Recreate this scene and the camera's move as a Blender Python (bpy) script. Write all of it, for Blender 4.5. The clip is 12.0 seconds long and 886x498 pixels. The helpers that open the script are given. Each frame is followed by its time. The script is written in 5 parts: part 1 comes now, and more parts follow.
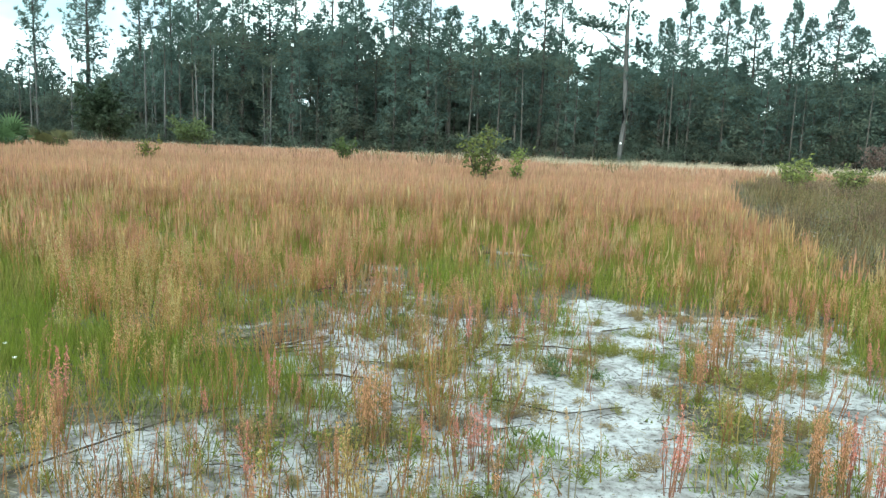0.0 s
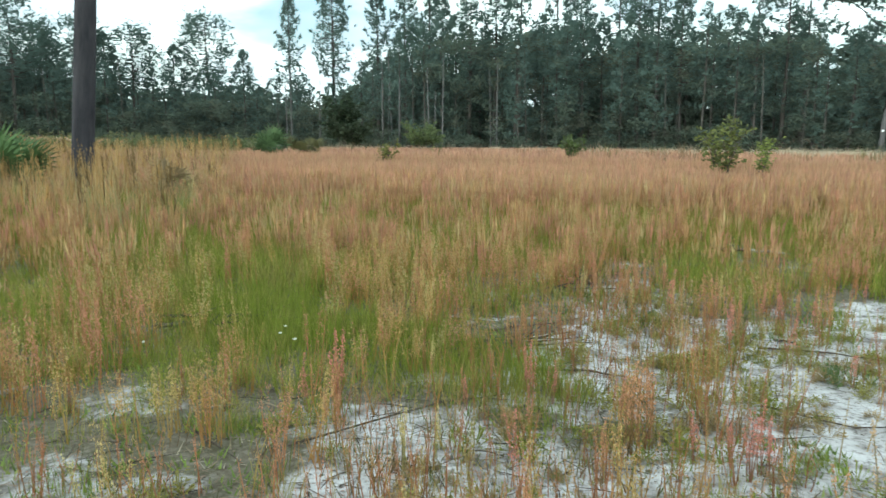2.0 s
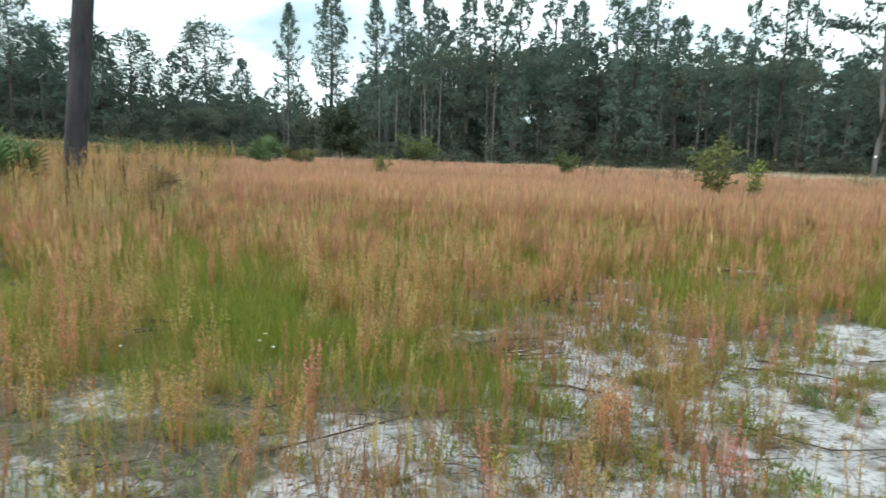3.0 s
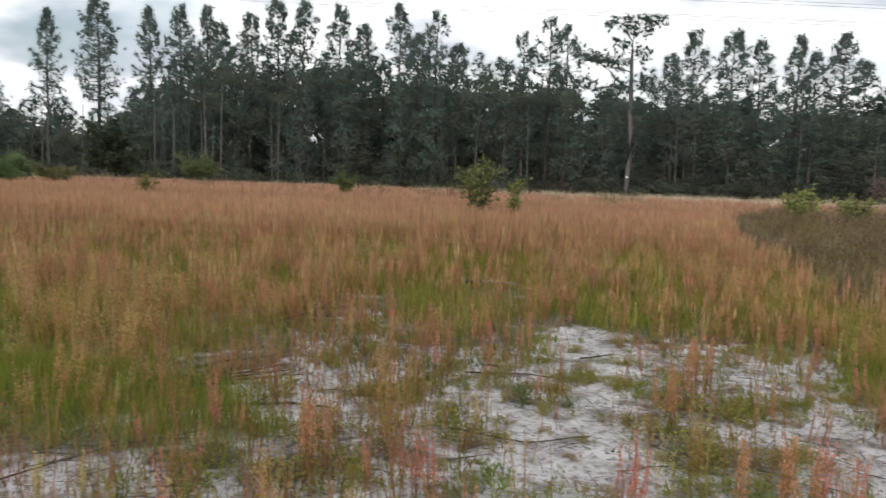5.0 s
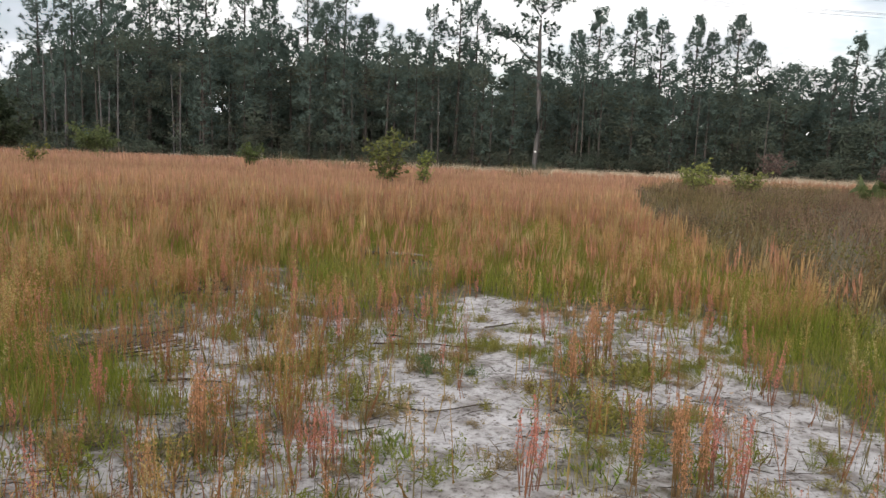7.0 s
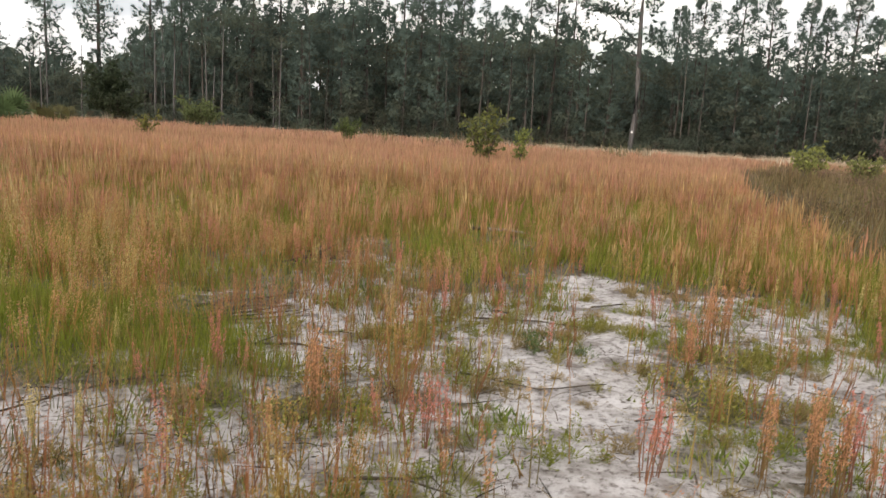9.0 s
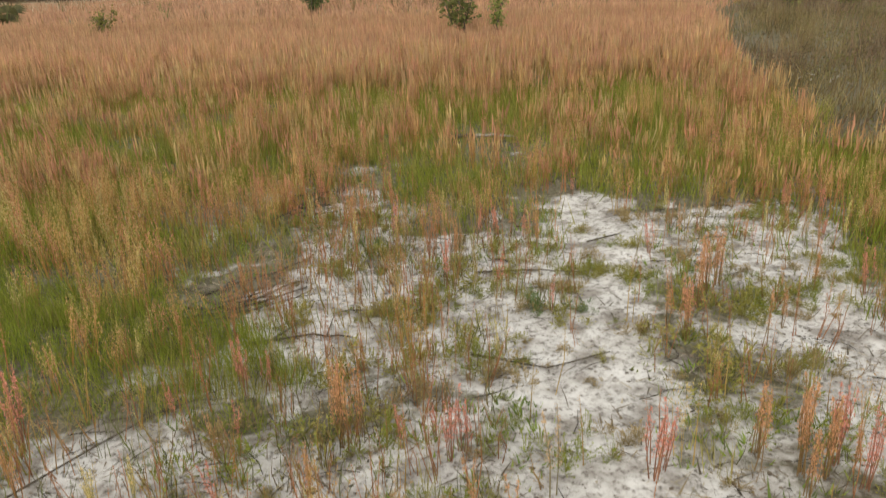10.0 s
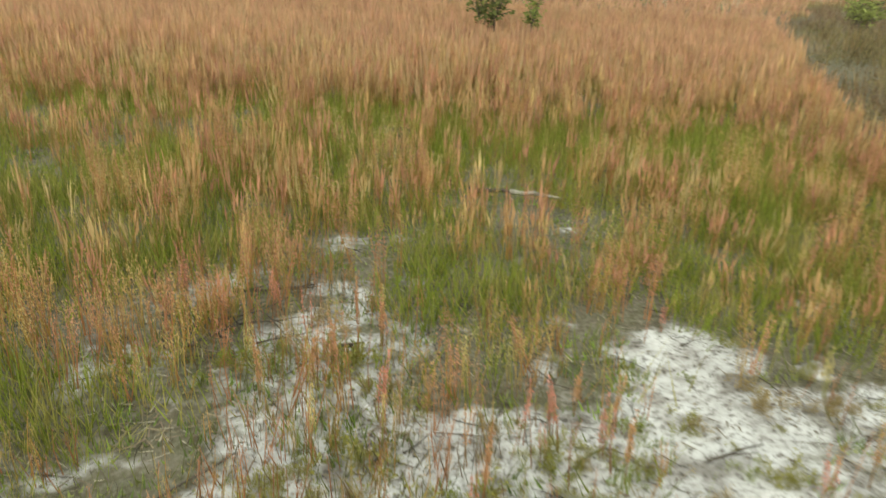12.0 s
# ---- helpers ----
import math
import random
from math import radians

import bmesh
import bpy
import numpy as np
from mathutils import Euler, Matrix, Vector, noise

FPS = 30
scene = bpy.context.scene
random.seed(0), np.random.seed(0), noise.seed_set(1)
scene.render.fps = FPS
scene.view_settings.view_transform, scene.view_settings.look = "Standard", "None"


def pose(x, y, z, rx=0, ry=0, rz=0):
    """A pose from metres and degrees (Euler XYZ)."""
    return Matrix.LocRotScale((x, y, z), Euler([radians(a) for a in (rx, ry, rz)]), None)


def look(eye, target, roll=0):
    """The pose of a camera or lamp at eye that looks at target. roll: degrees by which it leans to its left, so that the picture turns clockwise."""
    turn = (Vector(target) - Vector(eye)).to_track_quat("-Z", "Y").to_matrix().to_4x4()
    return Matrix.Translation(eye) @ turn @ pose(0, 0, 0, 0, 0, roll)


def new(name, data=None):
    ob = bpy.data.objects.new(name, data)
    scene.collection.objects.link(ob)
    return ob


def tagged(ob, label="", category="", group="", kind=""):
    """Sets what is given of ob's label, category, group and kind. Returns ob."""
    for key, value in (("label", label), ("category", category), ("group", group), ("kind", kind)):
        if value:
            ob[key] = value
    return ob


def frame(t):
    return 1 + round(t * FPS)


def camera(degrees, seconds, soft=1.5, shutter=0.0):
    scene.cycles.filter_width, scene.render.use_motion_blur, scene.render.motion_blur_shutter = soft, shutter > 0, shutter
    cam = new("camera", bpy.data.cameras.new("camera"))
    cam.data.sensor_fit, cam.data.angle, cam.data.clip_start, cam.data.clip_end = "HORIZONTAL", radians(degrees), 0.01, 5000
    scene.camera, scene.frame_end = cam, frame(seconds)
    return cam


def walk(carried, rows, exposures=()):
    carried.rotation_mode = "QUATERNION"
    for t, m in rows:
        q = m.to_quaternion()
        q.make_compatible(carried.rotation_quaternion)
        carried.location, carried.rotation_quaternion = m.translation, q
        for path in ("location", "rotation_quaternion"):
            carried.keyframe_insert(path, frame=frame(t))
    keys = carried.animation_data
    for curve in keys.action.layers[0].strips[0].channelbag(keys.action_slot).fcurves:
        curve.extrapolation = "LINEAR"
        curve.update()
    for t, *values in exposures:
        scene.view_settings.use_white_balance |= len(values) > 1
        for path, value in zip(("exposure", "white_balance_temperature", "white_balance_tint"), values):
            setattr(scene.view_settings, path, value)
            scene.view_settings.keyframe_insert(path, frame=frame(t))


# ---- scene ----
cam = camera(61.5, 12.0, soft=1.35, shutter=0.35)
PATH = [
    (0, (0.323, 0.256, 1.083), (0.161, 2.225, 0.772), 2.2),
    (0.5, (0.32, 0.231, 1.074), (0.14, 2.198, 0.76), 2.0),
    (1, (0.287, 0.241, 1.069), (-0.025, 2.191, 0.754), 1.5),
    (1.5, (0.24, 0.233, 1.068), (-0.322, 2.129, 0.772), 0.2),
    (2, (0.184, 0.274, 1.042), (-0.552, 2.106, 0.72), -0.2),
    (2.5, (0.219, 0.281, 1.044), (-0.595, 2.083, 0.741), 0.1),
    (3, (0.228, 0.302, 1.03), (-0.495, 2.145, 0.745), 1.4),
    (3.2, (0.204, 0.337, 1.02), (-0.433, 2.211, 0.731), 2.5),
    (4.8, (0.501, 0.385, 1.013), (0.236, 2.356, 0.804), 1.6),
    (5, (0.525, 0.406, 1.007), (0.333, 2.385, 0.79), 1.8),
    (5.5, (0.568, 0.419, 0.991), (0.579, 2.405, 0.754), 2.2),
    (6, (0.582, 0.44, 0.984), (0.698, 2.418, 0.714), 2.5),
    (6.5, (0.574, 0.456, 0.979), (0.674, 2.435, 0.708), 2.4),
    (8.5, (0.514, 0.503, 0.952), (0.353, 2.473, 0.646), 2.9),
    (9, (0.465, 0.523, 0.939), (0.280, 2.484, 0.595), 3.2),
    (9.2, (0.423, 0.546, 1.011), (0.222, 2.483, 0.556), 2.2),
    (9.3, (0.407, 0.567, 1.061), (0.192, 2.468, 0.476), 4.1),
    (9.5, (0.361, 0.602, 1.167), (0.177, 2.438, 0.396), 3.7),
    (9.7, (0.378, 0.612, 1.298), (0.206, 2.428, 0.479), 2.5),
    (10, (0.410, 0.611, 1.492), (0.267, 2.463, 0.751), -2.6),
    (10.2, (0.378, 0.783, 1.526), (0.275, 2.646, 0.807), -1.2),
    (10.3, (0.363, 0.874, 1.551), (0.260, 2.754, 0.876), -2.2),
    (10.5, (0.337, 1.053, 1.578), (0.228, 2.942, 0.929), -2.0),
    (10.7, (0.363, 1.201, 1.571), (0.156, 3.067, 0.881), 1.6),
    (10.8, (0.373, 1.282, 1.564), (0.160, 3.144, 0.865), 1.2),
    (11, (0.387, 1.437, 1.543), (0.168, 3.285, 0.810), 0.9),
    (11.2, (0.345, 1.637, 1.527), (0.309, 3.497, 0.793), 5.7),
    (11.3, (0.313, 1.748, 1.525), (0.383, 3.612, 0.803), 7.1),
    (11.5, (0.267, 1.945, 1.506), (0.362, 3.796, 0.755), 6.1),
    (11.7, (0.231, 2.141, 1.510), (0.306, 3.977, 0.722), 7.2),
    (11.8, (0.214, 2.243, 1.510), (0.198, 4.082, 0.724), 4.5),
    (12, (0.185, 2.432, 1.507), (0.047, 4.266, 0.721), 2.4),
]
walk(cam, [(t, look(eye, target, roll)) for t, eye, target, roll in PATH],
     [(0.0, -0.17, 5550, -15), (1.5, -0.37, 5600, -13), (2.5, -0.45, 5800, -8), (3.2, -0.47, 5950, -3), (4.8, -1.01, 6400, 9), (5.5, -1.15, 6400, 10), (6.7, -1.01, 6450, 11),
      (8.5, -0.75, 6850, 11), (9.0, -0.71, 6950, 12), (9.5, -0.62, 7350, 10), (10.0, -0.59, 7150, 4), (10.5, -0.51, 7100, -2), (12.0, -0.33, 6950, -8)])

# ---- world, sun ----
world = bpy.data.worlds.new("overcast_sky")
scene.world = world
world.use_nodes = True
wn, wl = world.node_tree.nodes, world.node_tree.links
wn.clear()
w_out = wn.new("ShaderNodeOutputWorld")
w_bg = wn.new("ShaderNodeBackground")
w_sky = wn.new("ShaderNodeTexSky")
w_sky.sky_type, w_sky.sun_disc = "NISHITA", False
w_sky.sun_elevation, w_sky.sun_rotation = radians(15), radians(199)
w_sky.air_density, w_sky.dust_density = 1.0, 2.0
w_dim = wn.new("ShaderNodeMix")
w_dim.data_type, w_dim.blend_type = "RGBA", "MULTIPLY"
w_dim.inputs[0].default_value = 1.0
w_dim.inputs[7].default_value = (0.29, 0.285, 0.28, 1)
w_tc = wn.new("ShaderNodeTexCoord")
w_map = wn.new("ShaderNodeMapping")
w_map.inputs["Scale"].default_value = (1.0, 1.0, 3.2)
w_noise = wn.new("ShaderNodeTexNoise")
w_noise.inputs["Scale"].default_value, w_noise.inputs["Detail"].default_value = 2.6, 7.0
w_noise.inputs["Roughness"].default_value = 0.55
w_cover = wn.new("ShaderNodeValToRGB")
w_cover.color_ramp.elements[0].position, w_cover.color_ramp.elements[1].position = 0.30, 0.48
w_noise2 = wn.new("ShaderNodeTexNoise")
w_noise2.inputs["Scale"].default_value, w_noise2.inputs["Detail"].default_value = 4.0, 6.0
w_cloud = wn.new("ShaderNodeValToRGB")
w_cloud.color_ramp.elements[0].position, w_cloud.color_ramp.elements[1].position = 0.36, 0.58
w_cloud.color_ramp.elements[0].color = (1.45, 1.55, 1.7, 1)
w_cloud.color_ramp.elements[1].color = (3.2, 3.17, 3.12, 1)
w_mix = wn.new("ShaderNodeMix")
w_mix.data_type = "RGBA"
wl.new(w_sky.outputs[0], w_dim.inputs[6])
wl.new(w_tc.outputs["Generated"], w_map.inputs[0])
wl.new(w_map.outputs[0], w_noise.inputs["Vector"])
wl.new(w_map.outputs[0], w_noise2.inputs["Vector"])
wl.new(w_noise.outputs["Fac"], w_cover.inputs[0])
wl.new(w_noise2.outputs["Fac"], w_cloud.inputs[0])
wl.new(w_cover.outputs[0], w_mix.inputs[0])
wl.new(w_dim.outputs[2], w_mix.inputs[6])
wl.new(w_cloud.outputs[0], w_mix.inputs[7])
wl.new(w_mix.outputs[2], w_bg.inputs[0])
wl.new(w_bg.outputs[0], w_out.inputs[0])
w_bg.inputs[1].default_value = 1.0

sun = new("sun", bpy.data.lights.new("sun", "SUN"))
sun.data.energy, sun.data.angle, sun.data.color = 2.1, radians(40), (1.0, 0.96, 0.9)
sun.matrix_world = look((0, 0, 0), (0.31, 0.91, -0.25))


# ---- materials ----
def material(name, rough=0.8, spec=0.25):
    m = bpy.data.materials.new(name)
    m.use_nodes = True
    b = m.node_tree.nodes["Principled BSDF"]
    b.inputs["Roughness"].default_value = rough
    b.inputs["Specular IOR Level"].default_value = spec
    return m, m.node_tree.nodes, m.node_tree.links, b


def noise_node(nodes, links, scale, detail=5.0, rough=0.6, vector=None):
    n = nodes.new("ShaderNodeTexNoise")
    n.inputs["Scale"].default_value, n.inputs["Detail"].default_value = scale, detail
    n.inputs["Roughness"].default_value = rough
    if vector:
        links.new(vector, n.inputs["Vector"])
    return n


def ramp_node(nodes, links, source, stops):
    r = nodes.new("ShaderNodeValToRGB")
    e = r.color_ramp.elements
    while len(e) < len(stops):
        e.new(0.5)
    for el, (p, c) in zip(e, stops):
        el.position, el.color = p, (*c, 1)
    links.new(source, r.inputs[0])
    return r


def mix_node(nodes, links, fac, a, b, blend="MIX"):
    m = nodes.new("ShaderNodeMix")
    m.data_type, m.blend_type = "RGBA", blend
    for socket, v in ((m.inputs[0], fac), (m.inputs[6], a), (m.inputs[7], b)):
        if isinstance(v, (int, float)):
            socket.default_value = v
        elif isinstance(v, tuple):
            socket.default_value = (*v, 1)
        else:
            links.new(v, socket)
    return m.outputs[2]


def bump_node(nodes, links, height, bsdf, strength=0.4, distance=0.02):
    b = nodes.new("ShaderNodeBump")
    b.inputs["Strength"].default_value, b.inputs["Distance"].default_value = strength, distance
    links.new(height, b.inputs["Height"])
    links.new(b.outputs[0], bsdf.inputs["Normal"])


def plant_material(name, colour=None, rough=0.7, through_light=0.35, vary=0.14):
    """Thin plant matter: its own colour (or the mesh's dye), varied leaf by leaf, with some light passing through."""
    m, n, l, b = material(name, rough, 0.2)
    geo = n.new("ShaderNodeNewGeometry")
    if colour is None:
        dye = n.new("ShaderNodeAttribute")
        dye.attribute_name = "dye"
        base = dye.outputs["Color"]
    else:
        rgb = n.new("ShaderNodeRGB")
        rgb.outputs[0].default_value = (*colour, 1)
        base = rgb.outputs[0]
    lo, hi = 1 - vary, 1 + vary
    r = ramp_node(n, l, geo.outputs["Random Per Island"], [(0.0, (lo, lo, lo)), (1.0, (hi, hi * 0.98, hi * 0.9))])
    c = mix_node(n, l, 1.0, base, r.outputs[0], "MULTIPLY")
    nz = noise_node(n, l, 9.0, 3.0)
    r2 = ramp_node(n, l, nz.outputs["Fac"], [(0.3, (0.82, 0.82, 0.82)), (0.7, (1.15, 1.15, 1.15))])
    c = mix_node(n, l, 1.0, c, r2.outputs[0], "MULTIPLY")
    l.new(c, b.inputs["Base Color"])
    if through_light:
        t = n.new("ShaderNodeBsdfTranslucent")
        l.new(c, t.inputs["Color"])
        s = n.new("ShaderNodeMixShader")
        s.inputs[0].default_value = through_light
        l.new(b.outputs[0], s.inputs[1])
        l.new(t.outputs[0], s.inputs[2])
        l.new(s.outputs[0], n["Material Output"].inputs["Surface"])
    return m


def ground_material():
    m, n, l, b = material("sandy_ground", 0.95, 0.1)
    co = n.new("ShaderNodeTexCoord").outputs["Object"]
    cover = n.new("ShaderNodeAttribute")
    cover.attribute_name = "cover"
    sep = n.new("ShaderNodeSeparateColor")
    l.new(cover.outputs["Color"], sep.inputs[0])
    n1, n2 = noise_node(n, l, 3.0, 8.0, 0.65, co), noise_node(n, l, 38.0, 6.0, 0.7, co)
    n3 = noise_node(n, l, 11.0, 6.0, 0.6, co)
    sand = ramp_node(n, l, n1.outputs["Fac"], [(0.28, (0.34, 0.32, 0.315)), (0.46, (0.51, 0.49, 0.49)), (0.7, (0.63, 0.61, 0.615))])
    speck = ramp_node(n, l, n2.outputs["Fac"], [(0.34, (0.26, 0.235, 0.21)), (0.45, (0.78, 0.77, 0.76)), (0.52, (0.97, 0.97, 0.97)), (0.7, (1.04, 1.04, 1.04))])
    sandy = mix_node(n, l, 1.0, sand.outputs[0], speck.outputs[0], "MULTIPLY")
    # grey mottling; it also puts shade of the dimples n4 sinks into the colour
    n4 = noise_node(n, l, 7.0, 4.0, 0.55, co)
    blotch = ramp_node(n, l, n4.outputs["Fac"], [(0.36, (0.52, 0.49, 0.46)), (0.50, (0.92, 0.91, 0.90)), (0.62, (1.02, 1.02, 1.02))])
    sandy = mix_node(n, l, 1.0, sandy, blotch.outputs[0], "MULTIPLY")
    litter = ramp_node(n, l, n2.outputs["Fac"], [(0.3, (0.045, 0.037, 0.03)), (0.48, (0.13, 0.11, 0.09)), (0.68, (0.27, 0.245, 0.22))])
    moss = ramp_node(n, l, n3.outputs["Fac"], [(0.4, (0.10, 0.10, 0.042)), (0.65, (0.17, 0.14, 0.095))])
    soil = mix_node(n, l, 0.45, litter.outputs[0], moss.outputs[0])
    # ragged border between sand and litter
    add = n.new("ShaderNodeMath")
    add.operation = "MULTIPLY_ADD"
    l.new(n3.outputs["Fac"], add.inputs[0])
    add.inputs[1].default_value = 0.9
    l.new(sep.outputs[0], add.inputs[2])
    edge = ramp_node(n, l, add.outputs[0], [(0.72, (0, 0, 0)), (0.98, (1, 1, 1))])
    c = mix_node(n, l, edge.outputs[0], soil, sandy)
    leafy = ramp_node(n, l, n1.outputs["Fac"], [(0.35, (0.05, 0.035, 0.02)), (0.65, (0.14, 0.09, 0.05))])
    c = mix_node(n, l, sep.outputs[1], c, leafy.outputs[0])
    tan = ramp_node(n, l, n1.outputs["Fac"], [(0.35, (0.16, 0.14, 0.09)), (0.65, (0.29, 0.25, 0.17))])
    c = mix_node(n, l, sep.outputs[2], c, tan.outputs[0])
    l.new(c, b.inputs["Base Color"])
    lump = n.new("ShaderNodeMath")
    lump.operation = "MULTIPLY_ADD"
    l.new(n4.outputs["Fac"], lump.inputs[0])
    lump.inputs[1].default_value = 2.2
    l.new(n2.outputs["Fac"], lump.inputs[2])
    bump_node(n, l, lump.outputs[0], b, 0.7, 0.02)
    return m


def bark_material(name, dark, light, scale=6.0):
    m, n, l, b = material(name, 0.92, 0.1)
    co = n.new("ShaderNodeTexCoord").outputs["Object"]
    mp = n.new("ShaderNodeMapping")
    mp.inputs["Scale"].default_value = (1.0, 1.0, 0.22)
    l.new(co, mp.inputs[0])
    nz = noise_node(n, l, scale, 7.0, 0.65, mp.outputs[0])
    r = ramp_node(n, l, nz.outputs["Fac"], [(0.32, dark), (0.68, light)])
    l.new(r.outputs[0], b.inputs["Base Color"])
    bump_node(n, l, nz.outputs["Fac"], b, 0.7, 0.03)
    return m


M_GROUND = ground_material()
M_PLANT = plant_material("dried_and_green_herbs")
M_NEEDLE = plant_material("pine_needles", None, 0.8, 0.5, 0.12)
M_THICKET = plant_material("thicket_leaves", None, 0.85, 0.5, 0.1)
M_LEAF = plant_material("shrub_leaves", None, 0.55, 0.45, 0.18)
M_PALM = plant_material("palmetto_fronds", None, 0.65, 0.25, 0.3)
M_BARK = bark_material("pine_bark", (0.055, 0.048, 0.043), (0.14, 0.122, 0.11))
M_PALEBARK = bark_material("pale_grey_pine_bark", (0.078, 0.075, 0.074), (0.175, 0.163, 0.158))
M_TWIG = bark_material("dead_twig_wood", (0.04, 0.034, 0.028), (0.16, 0.13, 0.105), 30.0)
M_LOG = bark_material("weathered_grey_wood", (0.2, 0.18, 0.15), (0.44, 0.40, 0.35), 20.0)
M_POLE = bark_material("creosoted_pole_wood", (0.023, 0.022, 0.026), (0.068, 0.063, 0.068), 5.0)
M_WIRE, _n, _l, _b = material("aluminium_cable", 0.5, 0.4)
_b.inputs["Base Color"].default_value = (0.07, 0.07, 0.075, 1)
M_WHITE, _n, _l, _b = material("white_enamel", 0.5, 0.4)
_b.inputs["Base Color"].default_value = (0.85, 0.85, 0.83, 1)

# ---- building tools ----
rng = np.random.default_rng(7)


def fade(a, b, x):
    t = np.clip((x - a) / (b - a), 0, 1)
    return t * t * (3 - 2 * t)


LATTICE = np.random.default_rng(3).random((64, 64))


def patchy(x, y, size, shift=0.0):
    """Smooth value noise over the plan, 0 to 1, with patches of that size in metres."""
    u, v = np.asarray(x) / size + 31.7 + shift, np.asarray(y) / size + 17.3 + shift * 1.7
    i, j = np.floor(u).astype(int), np.floor(v).astype(int)
    f, g = u - i, v - j
    f, g = f * f * (3 - 2 * f), g * g * (3 - 2 * g)
    i0, i1, j0, j1 = i % 64, (i + 1) % 64, j % 64, (j + 1) % 64
    return (LATTICE[i0, j0] * (1 - f) + LATTICE[i1, j0] * f) * (1 - g) + (LATTICE[i0, j1] * (1 - f) + LATTICE[i1, j1] * f) * g


def inside(x, y, corners):
    x, y = np.asarray(x, float), np.asarray(y, float)
    odd = np.zeros(x.shape, bool)
    for (ax, ay), (bx, by) in zip(corners, corners[1:] + corners[:1]):
        cross = (ay > y) != (by > y)
        odd ^= cross & (x < (bx - ax) * (y - ay) / ((by - ay) or 1e-9) + ax)
    return odd


def away(x, y, line):
    """Distance in plan from a broken line."""
    x, y = np.asarray(x, float), np.asarray(y, float)
    best = np.full(x.shape, 1e9)
    for (ax, ay), (bx, by) in zip(line, line[1:]):
        t = np.clip(((x - ax) * (bx - ax) + (y - ay) * (by - ay)) / ((bx - ax) ** 2 + (by - ay) ** 2), 0, 1)
        best = np.minimum(best, np.hypot(x - ax - t * (bx - ax), y - ay - t * (by - ay)))
    return best


def mesh_of(name, verts, tris, dyes, mat, puff=None):
    """A mesh from arrays; puff gives outward normals, so that loose foliage shades as one soft mass."""
    me = bpy.data.meshes.new(name)
    verts, tris = np.asarray(verts, np.float32), np.asarray(tris, np.int32)
    if puff is not None:
        flat = np.cross(verts[tris[:, 1]] - verts[tris[:, 0]], verts[tris[:, 2]] - verts[tris[:, 0]])
        wrong = (flat * puff[tris].mean(1)).sum(1) < 0
        tris[wrong] = tris[wrong][:, [0, 2, 1]]
    me.vertices.add(len(verts))
    me.vertices.foreach_set("co", verts.ravel())
    me.loops.add(tris.size)
    me.loops.foreach_set("vertex_index", tris.ravel())
    me.polygons.add(len(tris))
    me.polygons.foreach_set("loop_start", np.arange(0, tris.size, 3, dtype=np.int32))
    me.polygons.foreach_set("loop_total", np.full(len(tris), 3, np.int32))
    if dyes is not None:
        a = me.attributes.new("dye", "FLOAT_COLOR", "POINT")
        rgba = np.ones((len(verts), 4), np.float32)
        rgba[:, :3] = dyes
        a.data.foreach_set("color", rgba.ravel())
    me.update(calc_edges=True)
    if puff is not None:
        me.normals_split_custom_set_from_vertices(puff / np.maximum(1e-6, np.linalg.norm(puff, axis=1))[:, None])
    me.materials.append(mat)
    return me


class Shape:
    """Triangles with a dye for each corner point."""

    def __init__(self):
        self.v, self.t, self.c = [], [], []

    def tri(self, pts, dye):
        k = len(self.v)
        self.v += [tuple(p) for p in pts]
        self.c += [dye] * len(pts)
        self.t += [(k, k + i, k + i + 1) for i in range(1, len(pts) - 1)]

    def blade(self, base, tip, width, dye, side=None, bend=None):
        base, tip = Vector(base), Vector(tip)
        d = tip - base
        side = Vector(side) if side else Vector((random.uniform(-1, 1), random.uniform(-1, 1), random.uniform(-0.2, 0.2)))
        s = d.cross(side)
        s = (s.normalized() if s.length > 1e-9 else Vector((1, 0, 0))) * width / 2
        if bend is None:
            self.tri([base - s, base + s, tip], dye)
        else:
            m = (base + tip) / 2 + Vector(bend)
            k = len(self.v)
            self.v += [tuple(base - s), tuple(base + s), tuple(m - s * 0.8), tuple(m + s * 0.8), tuple(tip)]
            self.c += [dye] * 5
            self.t += [(k, k + 1, k + 3), (k, k + 3, k + 2), (k + 2, k + 3, k + 4)]

    def tube(self, pts, radii, dye, sides=3):
        k = len(self.v)
        for i, (p, r) in enumerate(zip(pts, radii)):
            d = Vector(pts[min(i + 1, len(pts) - 1)]) - Vector(pts[max(i - 1, 0)])
            q = d.to_track_quat("Z", "Y")
            for j in range(sides):
                a = 2 * math.pi * j / sides
                self.v.append(tuple(Vector(p) + q @ Vector((r * math.cos(a), r * math.sin(a), 0))))
                self.c.append(dye)
        for i in range(len(pts) - 1):
            for j in range(sides):
                a, b = k + i * sides + j, k + i * sides + (j + 1) % sides
                self.t += [(a, b, b + sides), (a, b + sides, a + sides)]
        last = k + (len(pts) - 1) * sides
        self.t += [(last, last + j, last + j + 1) for j in range(1, sides - 1)]

    def arrays(self):
        return np.array(self.v, np.float32), np.array(self.t, np.int32), np.array(self.c, np.float32)

    def mesh(self, name, mat, puff=None):
        v, t, c = self.arrays()
        return mesh_of(name, v, t, c, mat, puff(v) if puff else None)


